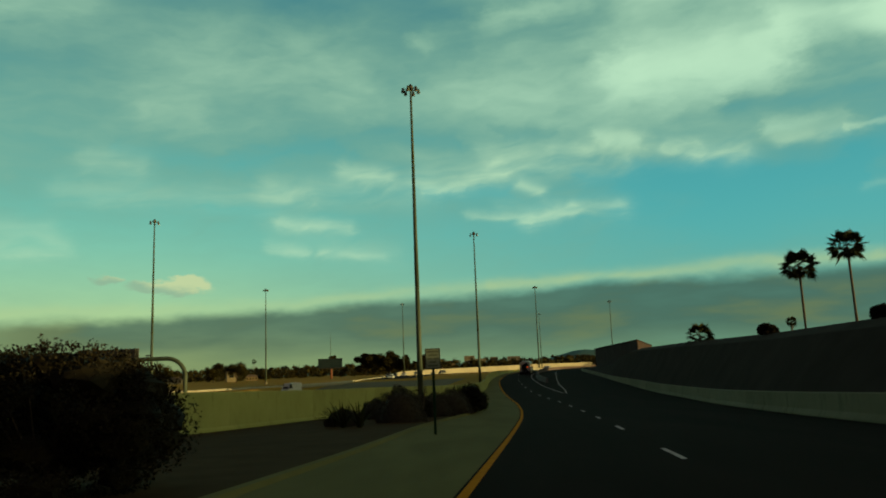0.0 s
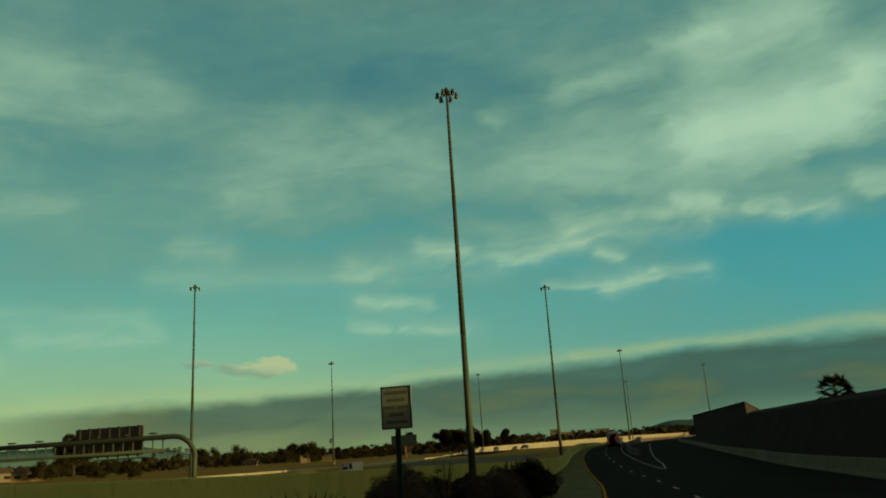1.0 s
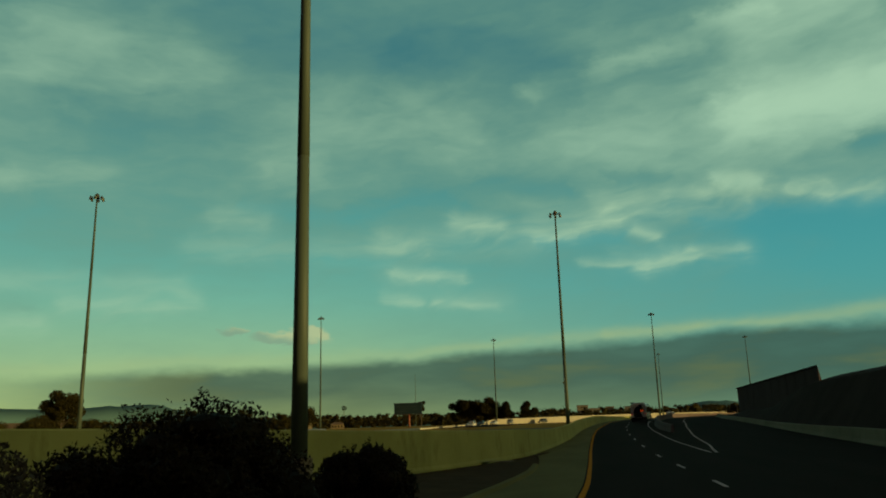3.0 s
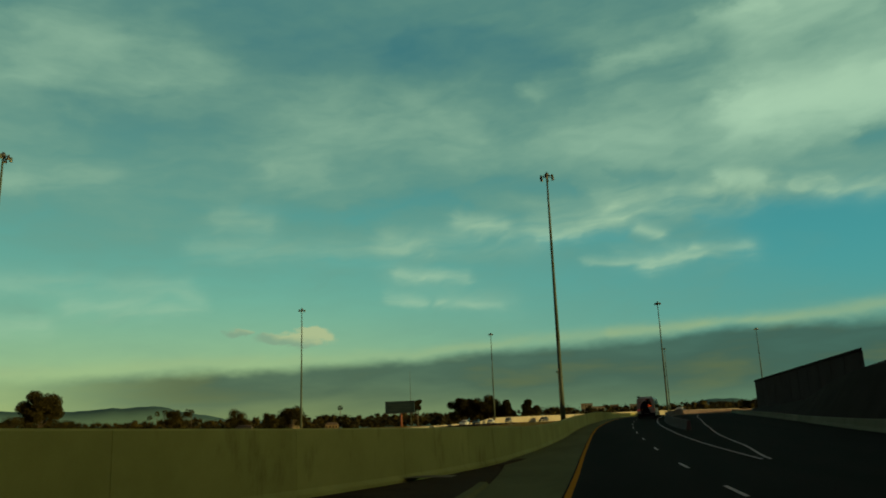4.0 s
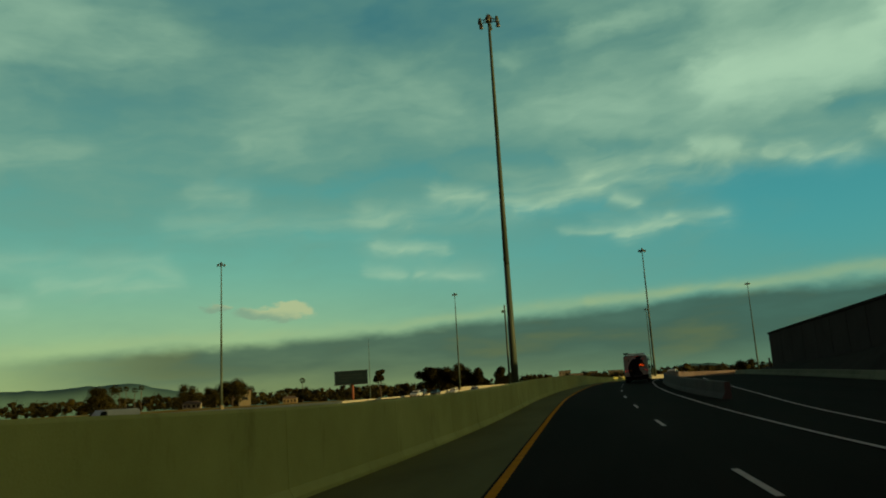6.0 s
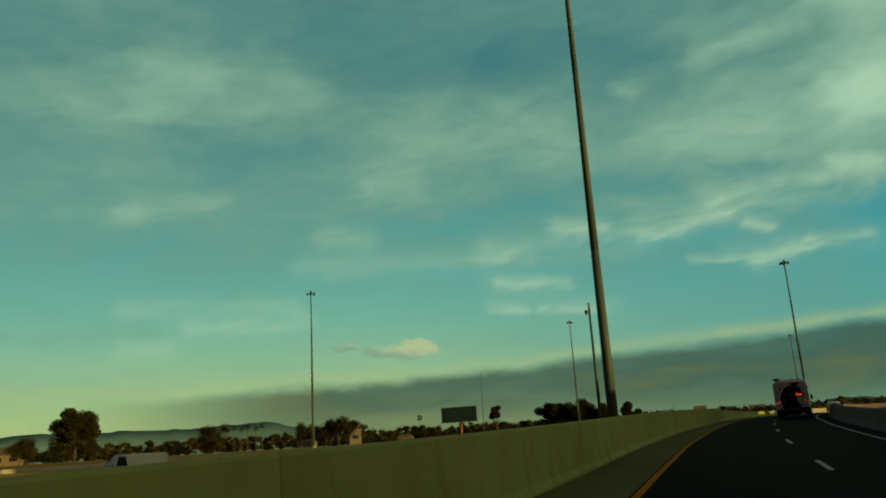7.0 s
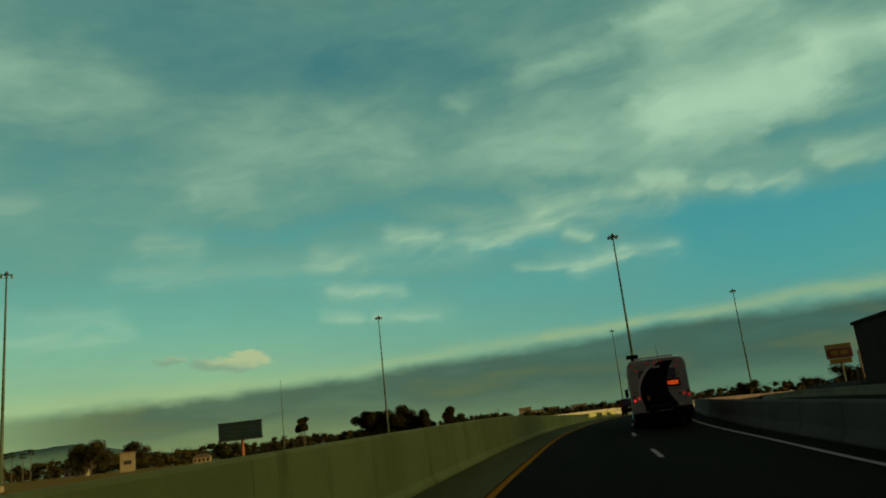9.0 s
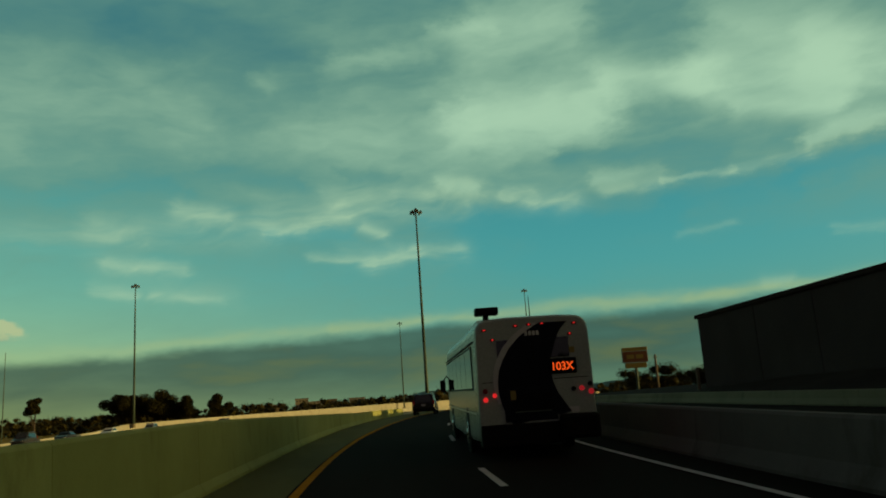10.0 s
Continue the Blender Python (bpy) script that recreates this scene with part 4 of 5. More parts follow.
def bus_ring(y, w, z0, z1, r=0.28, low=0.10):
    """Section of the bus across: rounded roof corners, nearly square skirt."""
    p = [(-w + low * 0.3, z0), (-w, z0 + low)]
    p += [(-w * (1 - 0.02) + r - r * math.cos(a), z1 - r + r * math.sin(a)) for a in np.linspace(0, math.pi / 2, 6)]
    p += [(-w * 0.45, z1 + 0.03), (w * 0.45, z1 + 0.03)]
    p += [(w * (1 - 0.02) - r + r * math.sin(a), z1 - r + r * math.cos(a)) for a in np.linspace(0, math.pi / 2, 6)]
    p += [(w, z0 + low), (w - low * 0.3, z0)]
    return [(x, y, z) for x, z in p]


def city_bus(m):
    root = thing("city_bus", m, "silver-white city bus with a dark blue crescent on its rear", "bus")
    L, w, h = 12.2, 1.295, 3.05
    part("body", loft([bus_ring(0.0, w - 0.03, 0.72, h - 0.07), bus_ring(0.05, w - 0.005, 0.68, h - 0.03), bus_ring(0.22, w, 0.42, h), bus_ring(2.0, w, 0.36, h), bus_ring(L - 1.0, w, 0.36, h),
                       bus_ring(L - 0.25, w - 0.02, 0.40, h - 0.02), bus_ring(L, w - 0.12, 0.50, h - 0.14)]), M_BUSWHITE, root)
    # rear crescent, laid on the rear panel
    lefts = [(0.16, 2.90), (-0.10, 2.75), (-0.31, 2.60), (-0.53, 2.38), (-0.69, 2.13), (-0.79, 1.90), (-0.83, 1.66), (-0.83, 1.42), (-0.78, 1.19), (-0.68, 0.92), (-0.56, 0.74)]
    rights = [(0.80, 2.90), (0.68, 2.78), (0.59, 2.66), (0.49, 2.45), (0.42, 2.25), (0.36, 2.05), (0.35, 1.86), (0.38, 1.62), (0.46, 1.38), (0.60, 1.15), (0.74, 0.94)]
    bm = nb()
    a = [bm.verts.new((x, -0.020, z)) for x, z in lefts]
    b = [bm.verts.new((x, -0.020, z)) for x, z in rights]
    a2 = [bm.verts.new((x, 0.0, z)) for x, z in lefts]
    b2 = [bm.verts.new((x, 0.0, z)) for x, z in rights]
    for k in range(len(a) - 1):
        bm.faces.new((a[k], b[k], b[k + 1], a[k + 1]))
        bm.faces.new((a[k], a[k + 1], a2[k + 1], a2[k]))
        bm.faces.new((b[k], b2[k], b2[k + 1], b[k + 1]))
    part("crescent", bm, M_BUSNAVY, root, "dark blue crescent painted over the rear")
    bm = nb()
    pale = [(x - 0.02 - 0.20 * (1 - k / 10), z) for k, (x, z) in enumerate(lefts)]
    for y0 in (-0.014,):
        a = [bm.verts.new((x, y0, z)) for x, z in pale]
        b = [bm.verts.new((x, y0, z)) for x, z in lefts]
        for k in range(8):
            bm.faces.new((a[k], b[k], b[k + 1], a[k + 1]))
            bm.faces.new((a[k], a[k + 1], bm.verts.new((pale[k + 1][0], 0.0, pale[k + 1][1])), bm.verts.new((pale[k][0], 0.0, pale[k][1]))))
    part("pale_swoosh", bm, M_BUSGREY, root, "pale grey band along the crescent")
    bm = nb()
    box(bm, -0.80, 0.80, -0.010, 0.02, 2.12, 2.56, 0.01)
    win = part("rear_window", bm, M_GLASS, root)
    bm = nb()
    box(bm, -0.02, 0.02, -0.026, -0.0205, 2.12, 2.56)
    part("mullion", bm, M_BLACK, win)
    bm = nb()
    box(bm, -0.72, 0.42, -0.034, 0.02, 0.80, 1.50, 0.02)
    door = part("engine_door", bm, M_BUSNAVY, root)
    for k in range(6):
        bm = nb()
        box(bm, -0.58, 0.36, -0.047, -0.035, 1.03 + k * 0.06, 1.06 + k * 0.06)
        part("louvre", bm, M_BLACK, door)
    bm = nb()
    box(bm, -0.50, 0.30, -0.048, -0.035, 0.985, 1.01)
    part("trim", bm, M_STEEL, door)
    bm = nb()
    box(bm, -0.58, -0.46, -0.048, -0.035, 1.26, 1.46)
    part("warning_label", bm, M_SIGNYELLOW, door)
    bm = nb()
    box(bm, 0.33, 0.93, -0.05, 0.02, 1.76, 2.10, 0.03)
    rs = part("route_sign", bm, M_BLACK, root, "black route display with lit orange digits")
    cu = bpy.data.curves.new("digits", "FONT")
    cu.body, cu.size, cu.extrude = "103X", 0.245, 0.002
    cu.offset = 0.006
    tmp = bpy.data.objects.new("digits", cu)
    scene.collection.objects.link(tmp)
    me = bpy.data.meshes.new_from_object(tmp.evaluated_get(bpy.context.evaluated_depsgraph_get()))
    bpy.data.objects.remove(tmp)
    me.materials.clear()
    me.materials.append(M_AMBERDIGIT)
    dg = new("digits", me)
    dg.parent = rs
    dg.matrix_basis = pose(0.355, -0.056, 1.84, 90, 0, 0) @ Matrix.Diagonal((0.92, 1, 1, 1))
    bm = nb()
    for k in range(4):
        box(bm, -0.16 + k * 0.085, -0.10 + k * 0.085, -0.026, -0.0205, 2.63, 2.73)
    part("fleet_number_bars", bm, M_BUSGREY, root)
    bm = nb()
    box(bm, 0.62, 0.92, -0.006, 0.02, 2.20, 2.33)
    part("notice", bm, M_SIGNYELLOW, root)
    for x0, x1 in ((-1.17, -0.84), (0.40, 1.17)):
        bm = nb()
        box(bm, x0, x1, -0.006, 0.02, 1.655, 1.67)
        part("panel_gap", bm, M_BLACK, root)
    for x, z, r, mm in ((-1.12, 1.30, 0.058, M_RED), (-0.92, 1.38, 0.050, M_RED), (1.0, 1.42, 0.062, M_REDMID), (1.2, 1.34, 0.065, M_REDMID), (-1.12, 1.48, 0.062, M_REDOFF), (0.82, 1.42, 0.055, M_BLACK), (1.19, 1.51, 0.055, M_BLACK)):
        bm = nb()
        cyl(bm, (x, 0.03, z), (x, -0.03, z), r, r * 0.9, 14)
        part("tail_lamp", bm, mm, root)
    for x, z in ((-1.05, 2.80), (-0.35, 2.86), (-0.05, 2.87), (0.24, 2.88), (0.96, 2.85), (-0.88, 2.58), (0.84, 2.62)):
        bm = nb()
        box(bm, x - 0.055, x + 0.055, -0.03, 0.04, z - 0.026, z + 0.026, 0.012)
        mk = part("marker_lamp", bm, M_REDOFF, root)
        bm = nb()
        cyl(bm, (x, -0.031, z), (x, -0.036, z), 0.020, 0.018, 8)
        part("lit_lens", bm, M_RED, mk)
    bm = nb()
    box(bm, -1.26, 0.60, -0.03, 0.5, 0.30, 0.76, 0.03)
    part("lower_valance", bm, M_BLACK, root)
    bm = nb()
    box(bm, 0.45, 1.30, -0.22, 0.3, 0.38, 0.90, 0.08)
    part("bumper", bm, M_BLACK, root)
    bm = nb()
    box(bm, 0.55, 0.90, -0.012, 0.02, 0.92, 1.04)
    part("plate", bm, M_PLATE, root)
    # unit on the roof corner
    bm = nb()
    box(bm, -1.20, -0.68, 0.10, 0.45, h + 0.10, h + 0.27, 0.03)
    unit = part("roof_unit", bm, M_BLACK, root)
    bm = nb()
    box(bm, -1.02, -0.90, 0.2, 0.34, h - 0.05, h + 0.11)
    part("stalk", bm, M_BLACK, unit)
    bm = nb()
    cyl(bm, (0.2, 1.2, h), (0.2, 1.2, h + 0.6), 0.015, 0.008, 6)
    part("aerial", bm, M_BLACK, root)
    bm = nb()
    box(bm, -0.95, 0.95, 2.6, 5.0, h + 0.02, h + 0.22, 0.08)
    part("air_conditioner", bm, M_BUSGREY, root)
    # side windows in a dark band, doors, wheels
    for s in (-1, 1):
        bm = nb()
        box(bm, min(s * 1.27, s * 1.297), max(s * 1.27, s * 1.297), 1.0, 11.6, 1.52, 2.52)
        band = part("window_band", bm, M_BLACK, root)
        for k in range(6):
            bm = nb()
            y = 1.08 + k * 1.75
            box(bm, min(s * 1.295, s * 1.302), max(s * 1.295, s * 1.302), y, y + 1.66, 1.57, 2.47)
            part("window", bm, M_GLASS, band)
        bm = nb()
        box(bm, min(s * 1.28, s * 1.31), max(s * 1.28, s * 1.31), 0.4, 11.9, 2.57, 2.60)
        part("gutter", bm, M_BLACK, root)
        bm = nb()
        box(bm, min(s * 1.28, s * 1.3), max(s * 1.28, s * 1.3), 0.5, 11.8, 0.98, 1.02)
        part("rub_rail", bm, M_BUSGREY, root)
        for y in (3.1, 9.4):
            bm = nb()
            cyl(bm, (s * 1.20, y, 0.5), (s * 1.298, y, 0.5), 0.60, 0.60, 24)
            part("wheel_arch", bm, M_BLACK, root)
            wheel(root, s * 1.17, y, 0.49, 0.30)
        bm = nb()
        box(bm, min(s * 1.36, s * 1.56), max(s * 1.36, s * 1.56), 11.9, 12.0, 1.5, 1.95, 0.03)
        mr = part("mirror", bm, M_BLACK, root)
        bm = nb()
        cyl(bm, (s * 1.2, 11.95, 2.2), (s * 1.46, 11.95, 1.9), 0.02, 0.02, 6)
        part("mirror_arm", bm, M_BLACK, mr)
    bm = nb()
    box(bm, -1.08, 1.08, L - 0.03, L + 0.02, 1.15, 2.7, 0.05)
    part("windscreen", bm, M_GLASS, root)
    return root


def car(name, m, label, paint, kind="suv", group=""):
    """A passenger car; its tail at y = 0, its nose at +y."""
    root = thing(name, m, label, "car", group)
    suv = kind == "suv"
    van = kind == "van"
    L = 4.7 if not van else 5.6
    w = 0.94 if not van else 1.0
    belt = 1.02 if suv else (0.92 if not van else 1.25)
    top = 1.76 if suv else (1.44 if not van else 2.45)

    def ring(y, half, z0, z1, rr):
        p = [(-half + rr, z0), (-half, z0 + rr), (-half, z1 - rr), (-half + rr * 0.9, z1), (half - rr * 0.9, z1), (half, z1 - rr), (half, z0 + rr), (half - rr, z0)]
        return [(x, y, z) for x, z in p]

    part("body", loft([ring(0.0, w - 0.10, 0.45, belt - 0.12, 0.08), ring(0.07, w - 0.02, 0.32, belt - 0.02, 0.09), ring(0.5, w, 0.26, belt, 0.09), ring(L * 0.68, w, 0.26, belt, 0.09),
                       ring(L * 0.76, w, 0.26, belt - 0.04, 0.10), ring(L - 0.35, w - 0.03, 0.28, belt - 0.20, 0.12), ring(L, w - 0.16, 0.40, belt - 0.38, 0.10)]), paint, root)
    if suv:
        spans = ((0.05, 0.84, belt - 0.06), (0.22, 0.74, top - 0.08), (0.5, 0.72, top), (2.6, 0.70, top), (3.2, 0.78, belt + 0.3), (3.55, 0.84, belt - 0.05))
    elif van:
        spans = ((0.0, 0.98, belt - 0.1), (0.05, 0.93, top - 0.1), (0.3, 0.90, top), (3.9, 0.88, top), (4.6, 0.90, belt + 0.45), (5.0, 0.92, belt - 0.1))
    else:
        spans = ((0.35, 0.84, belt - 0.06), (0.95, 0.70, top - 0.06), (1.4, 0.68, top), (2.4, 0.68, top), (2.9, 0.74, belt + 0.25), (3.3, 0.84, belt - 0.05))
    part("cabin", loft([ring(y, half, belt - 0.12, z, 0.06) if z > belt else [(-half, y, belt - 0.12), (-half, y, belt - 0.1), (-half, y, z), (-half * 0.95, y, z + 0.01), (half * 0.95, y, z + 0.01), (half, y, z), (half, y, belt - 0.1), (half, y, belt - 0.12)] for y, half, z in spans]), paint, root)
    # glass
    y0, y1 = (0.06, 0.24) if suv else ((0.42, 0.93) if not van else (-0.01, 0.04))
    zt = top - 0.14 if not van else top - 0.5
    bm = nb()
    q = [bm.verts.new(p) for p in ((-0.66, y0 - 0.02, belt + 0.03), (0.66, y0 - 0.02, belt + 0.03), (0.58, y1 - 0.035, zt), (-0.58, y1 - 0.035, zt))]
    q2 = [bm.verts.new((v.co.x, v.co.y + 0.05, v.co.z)) for v in q]
    bm.faces.new(q)
    for k in range(4):
        bm.faces.new((q[k], q2[k], q2[(k + 1) % 4], q[(k + 1) % 4]))
    part("rear_window", bm, M_GLASS, root)
    for s in (-1, 1):
        bm = nb()
        ya, yb = (0.5, 2.85) if suv else ((1.0, 2.7) if not van else (3.7, 4.5))
        xs = 0.885 if not van else 0.955
        xt = 0.765 if not van else 0.93
        q = [bm.verts.new(p) for p in ((s * xs, ya - 0.1, belt + 0.02), (s * xs, yb + 0.2, belt + 0.02), (s * xt, yb - 0.1, top - 0.16), (s * xt, ya + 0.12, top - 0.16))]
        q2 = [bm.verts.new((v.co.x - s * 0.08, v.co.y, v.co.z)) for v in q]
        bm.faces.new(q)
        for k in range(4):
            bm.faces.new((q[k], q2[k], q2[(k + 1) % 4], q[(k + 1) % 4]))
        part("side_window", bm, M_GLASS, root)
        for y in (0.92, L - 1.0):
            wheel(root, s * (w - 0.10), y, 0.36, 0.24)
        bm = nb()
        if suv or van:
            box(bm, min(s * 0.74, s * (w - 0.03)), max(s * 0.74, s * (w - 0.03)), -0.01, 0.14, belt - 0.18, belt + 0.18, 0.02)
        else:
            box(bm, min(s * 0.48, s * (w - 0.05)), max(s * 0.48, s * (w - 0.05)), -0.012, 0.14, belt - 0.26, belt - 0.10, 0.02)
        part("tail_lamp", bm, M_REDOFF, root)
        bm = nb()
        box(bm, min(s * (w - 0.02), s * (w + 0.17)), max(s * (w - 0.02), s * (w + 0.17)), L * 0.62, L * 0.62 + 0.1, belt + 0.0, belt + 0.15, 0.03)
        part("mirror", bm, paint, root)
        bm = nb()
        box(bm, min(s * 0.5, s * (w - 0.2)), max(s * 0.5, s * (w - 0.2)), L - 0.2, L - 0.02, belt - 0.48, belt - 0.32, 0.03)
        part("headlamp", bm, M_LENS, root)
    bm = nb()
    box(bm, -w + 0.06, w - 0.06, -0.10, 0.2, 0.36, 0.60, 0.05)
    part("bumper", bm, M_BLACK if paint is not M_CARWHITE else paint, root)
    bm = nb()
    box(bm, -0.17, 0.17, -0.025, 0.08, 0.74, 0.87)
    part("plate", bm, M_PLATE, root)
    bm = nb()
    ws = (3.22, 3.5, belt + 0.32) if suv else (2.92, 3.28, belt + 0.25)
    if van:
        ws = (4.62, 4.98, belt + 0.45)
    q = [bm.verts.new(p) for p in ((-0.72, ws[1] + 0.03, belt), (0.72, ws[1] + 0.03, belt), (0.66, ws[0] + 0.03, ws[2]), (-0.66, ws[0] + 0.03, ws[2]))]
    q2 = [bm.verts.new((v.co.x, v.co.y - 0.06, v.co.z)) for v in q]
    bm.faces.new(q)
    for k in range(4):
        bm.faces.new((q[k], q2[k], q2[(k + 1) % 4], q[(k + 1) % 4]))
    part("windscreen", bm, M_GLASS, root)
    if suv:
        for s in (-1, 1):
            bm = nb()
            cyl(bm, (s * 0.62, 0.6, top + 0.05), (s * 0.62, 2.5, top + 0.05), 0.02, 0.02, 6)
            part("roof_rail", bm, M_DARKSTEEL, root)
    return root


def on_road(u, y, turn=0.0):
    """A pose on the lanes, along the road at y."""
    s = (edge_x(y + 5) - edge_x(y - 5)) / 10.0
    k = (road_z(y + 6) - road_z(y)) / 6.0
    return pose(edge_x(y) + u, y, road_z(y) + 0.025 - 0.0, math.degrees(math.atan(k)), 0, -math.degrees(math.atan(s)) + turn)


city_bus(pose(4.86, 185.6, road_z(185.6) + 0.02, math.degrees(math.atan(0.019)), 0, -4.5))
car("sport_utility_vehicle", on_road(0.55, 232.5), "black sport utility vehicle with dark rear glass on the inner lane", M_CARBLACK, "suv")
car("sedan", on_road(5.0, 240.0), "white sedan on the outer lane", M_CARWHITE, "sedan")


# ---- plants ----
def leaves(rng, centres, radii, count, size, flat=0.7, blade=1.0):
    """Small bent leaf quads scattered through soft clumps; returns verts and faces."""
    k = rng.integers(0, len(centres), count)
    d = rng.normal(size=(count, 3))
    d /= np.linalg.norm(d, axis=1)[:, None]
    rad = rng.random(count) ** 0.45
    p = np.asarray(centres)[k] + d * rad[:, None] * np.asarray(radii)[k][:, None] * np.array([1, 1, flat])
    u = rng.normal(size=(count, 3))
    u /= np.linalg.norm(u, axis=1)[:, None]
    v = np.cross(u, rng.normal(size=(count, 3)))
    v /= np.linalg.norm(v, axis=1)[:, None]
    s = size * (0.6 + 0.8 * rng.random(count))[:, None]
    a, b, c, e = p - u * s * blade, p + v * s * 0.5, p + u * s * blade, p - v * s * 0.5
    verts = np.stack([a, b, c, e], 1).reshape(-1, 3)
    faces = [(4 * i, 4 * i + 1, 4 * i + 2, 4 * i + 3) for i in range(count)]
    return verts.tolist(), faces


def stems(rng, n, reach, h, r=0.03):
    bm = nb()
    for i in range(n):
        a = 2 * math.pi * i / n + rng.random() * 0.6
        k = 0.5 + 0.5 * rng.random()
        pts = [(0, 0, -0.1), (0.3 * reach * k * math.cos(a), 0.3 * reach * k * math.sin(a), 0.4 * h), (0.7 * reach * k * math.cos(a), 0.7 * reach * k * math.sin(a), 0.85 * h * (0.8 + 0.2 * rng.random()))]
        t = pipe(pts, [r, r * 0.7, r * 0.3], 5)
        me = bpy.data.meshes.new("t")
        t.to_mesh(me)
        t.free()
        bm.from_mesh(me)
        bpy.data.meshes.remove(me)
    return bm


def cores(bm, centres, radii, share, flat=0.8, detail=2):
    """The dark twiggy hearts of clumps."""
    for c, r in zip(centres, radii):
        bmesh.ops.create_icosphere(bm, subdivisions=detail, radius=r * share, matrix=Matrix.Translation(c) @ Matrix.Diagonal((1, 1, flat, 1)))
    return bm


def thicken(v, f, bm, rng, jitter):
    """Adds the dense hearts of the clumps to a list of leaves."""
    o = len(v)
    bm.verts.index_update()
    v += (np.array([q.co[:] for q in bm.verts]) + rng.normal(size=(len(bm.verts), 3)) * jitter).tolist()
    f += [tuple(q.index + o for q in p.verts) for p in bm.faces]
    bm.free()


def shrub(x, y, r, h, material, label, seed, size=0.055, count=5000, dome=False):
    rng = np.random.default_rng(seed)
    root = thing("shrub", pose(x, y, ground_at(x, y) - 0.05), label, "shrub", "median shrubs")
    part("stems", stems(rng, 9, r * 0.8, h * 0.8), M_BARK, root)
    if dome:
        # a clipped-looking dome, lumpy, thick with small leaves
        d = rng.normal(size=(count, 3))
        d[:, 2] = np.abs(d[:, 2]) - 0.15
        d /= np.linalg.norm(d, axis=1)[:, None]
        lump = 1 + 0.06 * np.sin(d[:, 0] * 7 + seed) * np.sin(d[:, 1] * 6) + 0.05 * np.sin(d[:, 2] * 9 + d[:, 0] * 8)
        p = d * (lump * (0.86 + 0.18 * rng.random(count)))[:, None] * np.array([r, r, h])
        v, f = leaves(rng, p, np.full(count, 0.05), count, size)
        bm = nb()
        bmesh.ops.create_icosphere(bm, subdivisions=3, radius=1.0, matrix=Matrix.Diagonal((r * 0.84, r * 0.84, h * 0.86, 1)))
        part("twig_mass", bm, material, root, smooth=True)
    else:
        cs, rs = [], []
        for i in range(60):
            a, q = rng.random() * 2 * math.pi, math.sqrt(rng.random()) * 0.78 * r
            top = h * (1 - 0.45 * (q / r) ** 2)
            cs.append((q * math.cos(a), q * math.sin(a), top * (0.12 + 0.74 * rng.random())))
            rs.append(r * (0.20 + 0.16 * rng.random()))
        v, f = leaves(rng, cs, rs, count, size, 0.7, 1.3)
        # upright shoots break the outline
        for i in range(110):
            a, q = rng.random() * 2 * math.pi, math.sqrt(rng.random()) * 0.9 * r
            c = [(q * math.cos(a), q * math.sin(a), h * (1.0 - 0.5 * (q / r) ** 2) * (0.80 + 0.16 * rng.random()))]
            v2, f2 = leaves(rng, c, [min(0.055 * r, 0.10)], 60, size * 0.8, rng.uniform(2.0, 3.4), 1.3)
            o = len(v)
            v += v2
            f += [tuple(k + o for k in q4) for q4 in f2]
        thicken(v, f, cores(nb(), cs, rs, 0.62, 0.6), rng, r * 0.015)
    raw("foliage", v, f, material, root)
    return root


def twiggy(x, y, h, seed):
    """A plant of long bare shoots."""
    rng = np.random.default_rng(seed)
    root = thing("bare_stemmed_shrub", pose(x, y, ground_at(x, y) - 0.05), "thin bare-stemmed desert shrub with long upright shoots", "shrub")
    for i in range(20):
        a, k = rng.random() * 2 * math.pi, 0.15 + 0.6 * rng.random()
        L = h * (0.55 + 0.45 * rng.random())
        c, s = math.cos(a), math.sin(a)
        part("shoot", pipe([(0.05 * c, 0.05 * s, 0), (0.35 * k * c, 0.35 * k * s, 0.45 * L), (k * c, k * s, L)], [0.022, 0.016, 0.007], 5), M_BARK, root)
    cs = [(rng.normal() * 0.3, rng.normal() * 0.3, h * rng.uniform(0.1, 0.75)) for _ in range(40)]
    v, f = leaves(rng, cs, [0.12] * 40, 700, 0.03)
    raw("foliage", v, f, M_LEAF_DARK, root)
    return root


def agave(x, y, r, h, seed):
    rng = np.random.default_rng(seed)
    root = thing("agave", pose(x, y, ground_at(x, y) - 0.03), "spiky dark agave in the planted strip", "agave", "agaves")
    for i in range(26):
        a, tilt = i * 2.4, 0.15 + 0.95 * (i / 26)
        Lf = h * (0.95 + 0.25 * rng.random())
        bm = nb()
        rows = []
        for k in range(5):
            t = k / 4
            rad = 0.06 + Lf * t * math.sin(tilt * (0.6 + 0.5 * t))
            z = Lf * t * math.cos(tilt * (0.6 + 0.5 * t))
            wv = 0.055 * (1 - t) ** 0.7 * (0.7 + t) + 0.003
            c, s = math.cos(a), math.sin(a)
            rows.append([bm.verts.new((rad * c - s * wv * q, rad * s + c * wv * q, z + 0.02 * abs(q))) for q in (-1, 0, 1)])
        for p, q in zip(rows, rows[1:]):
            for k in range(2):
                bm.faces.new((p[k], p[k + 1], q[k + 1], q[k]))
        part("leaf", bm, M_LEAF_PALM, root)
    return root


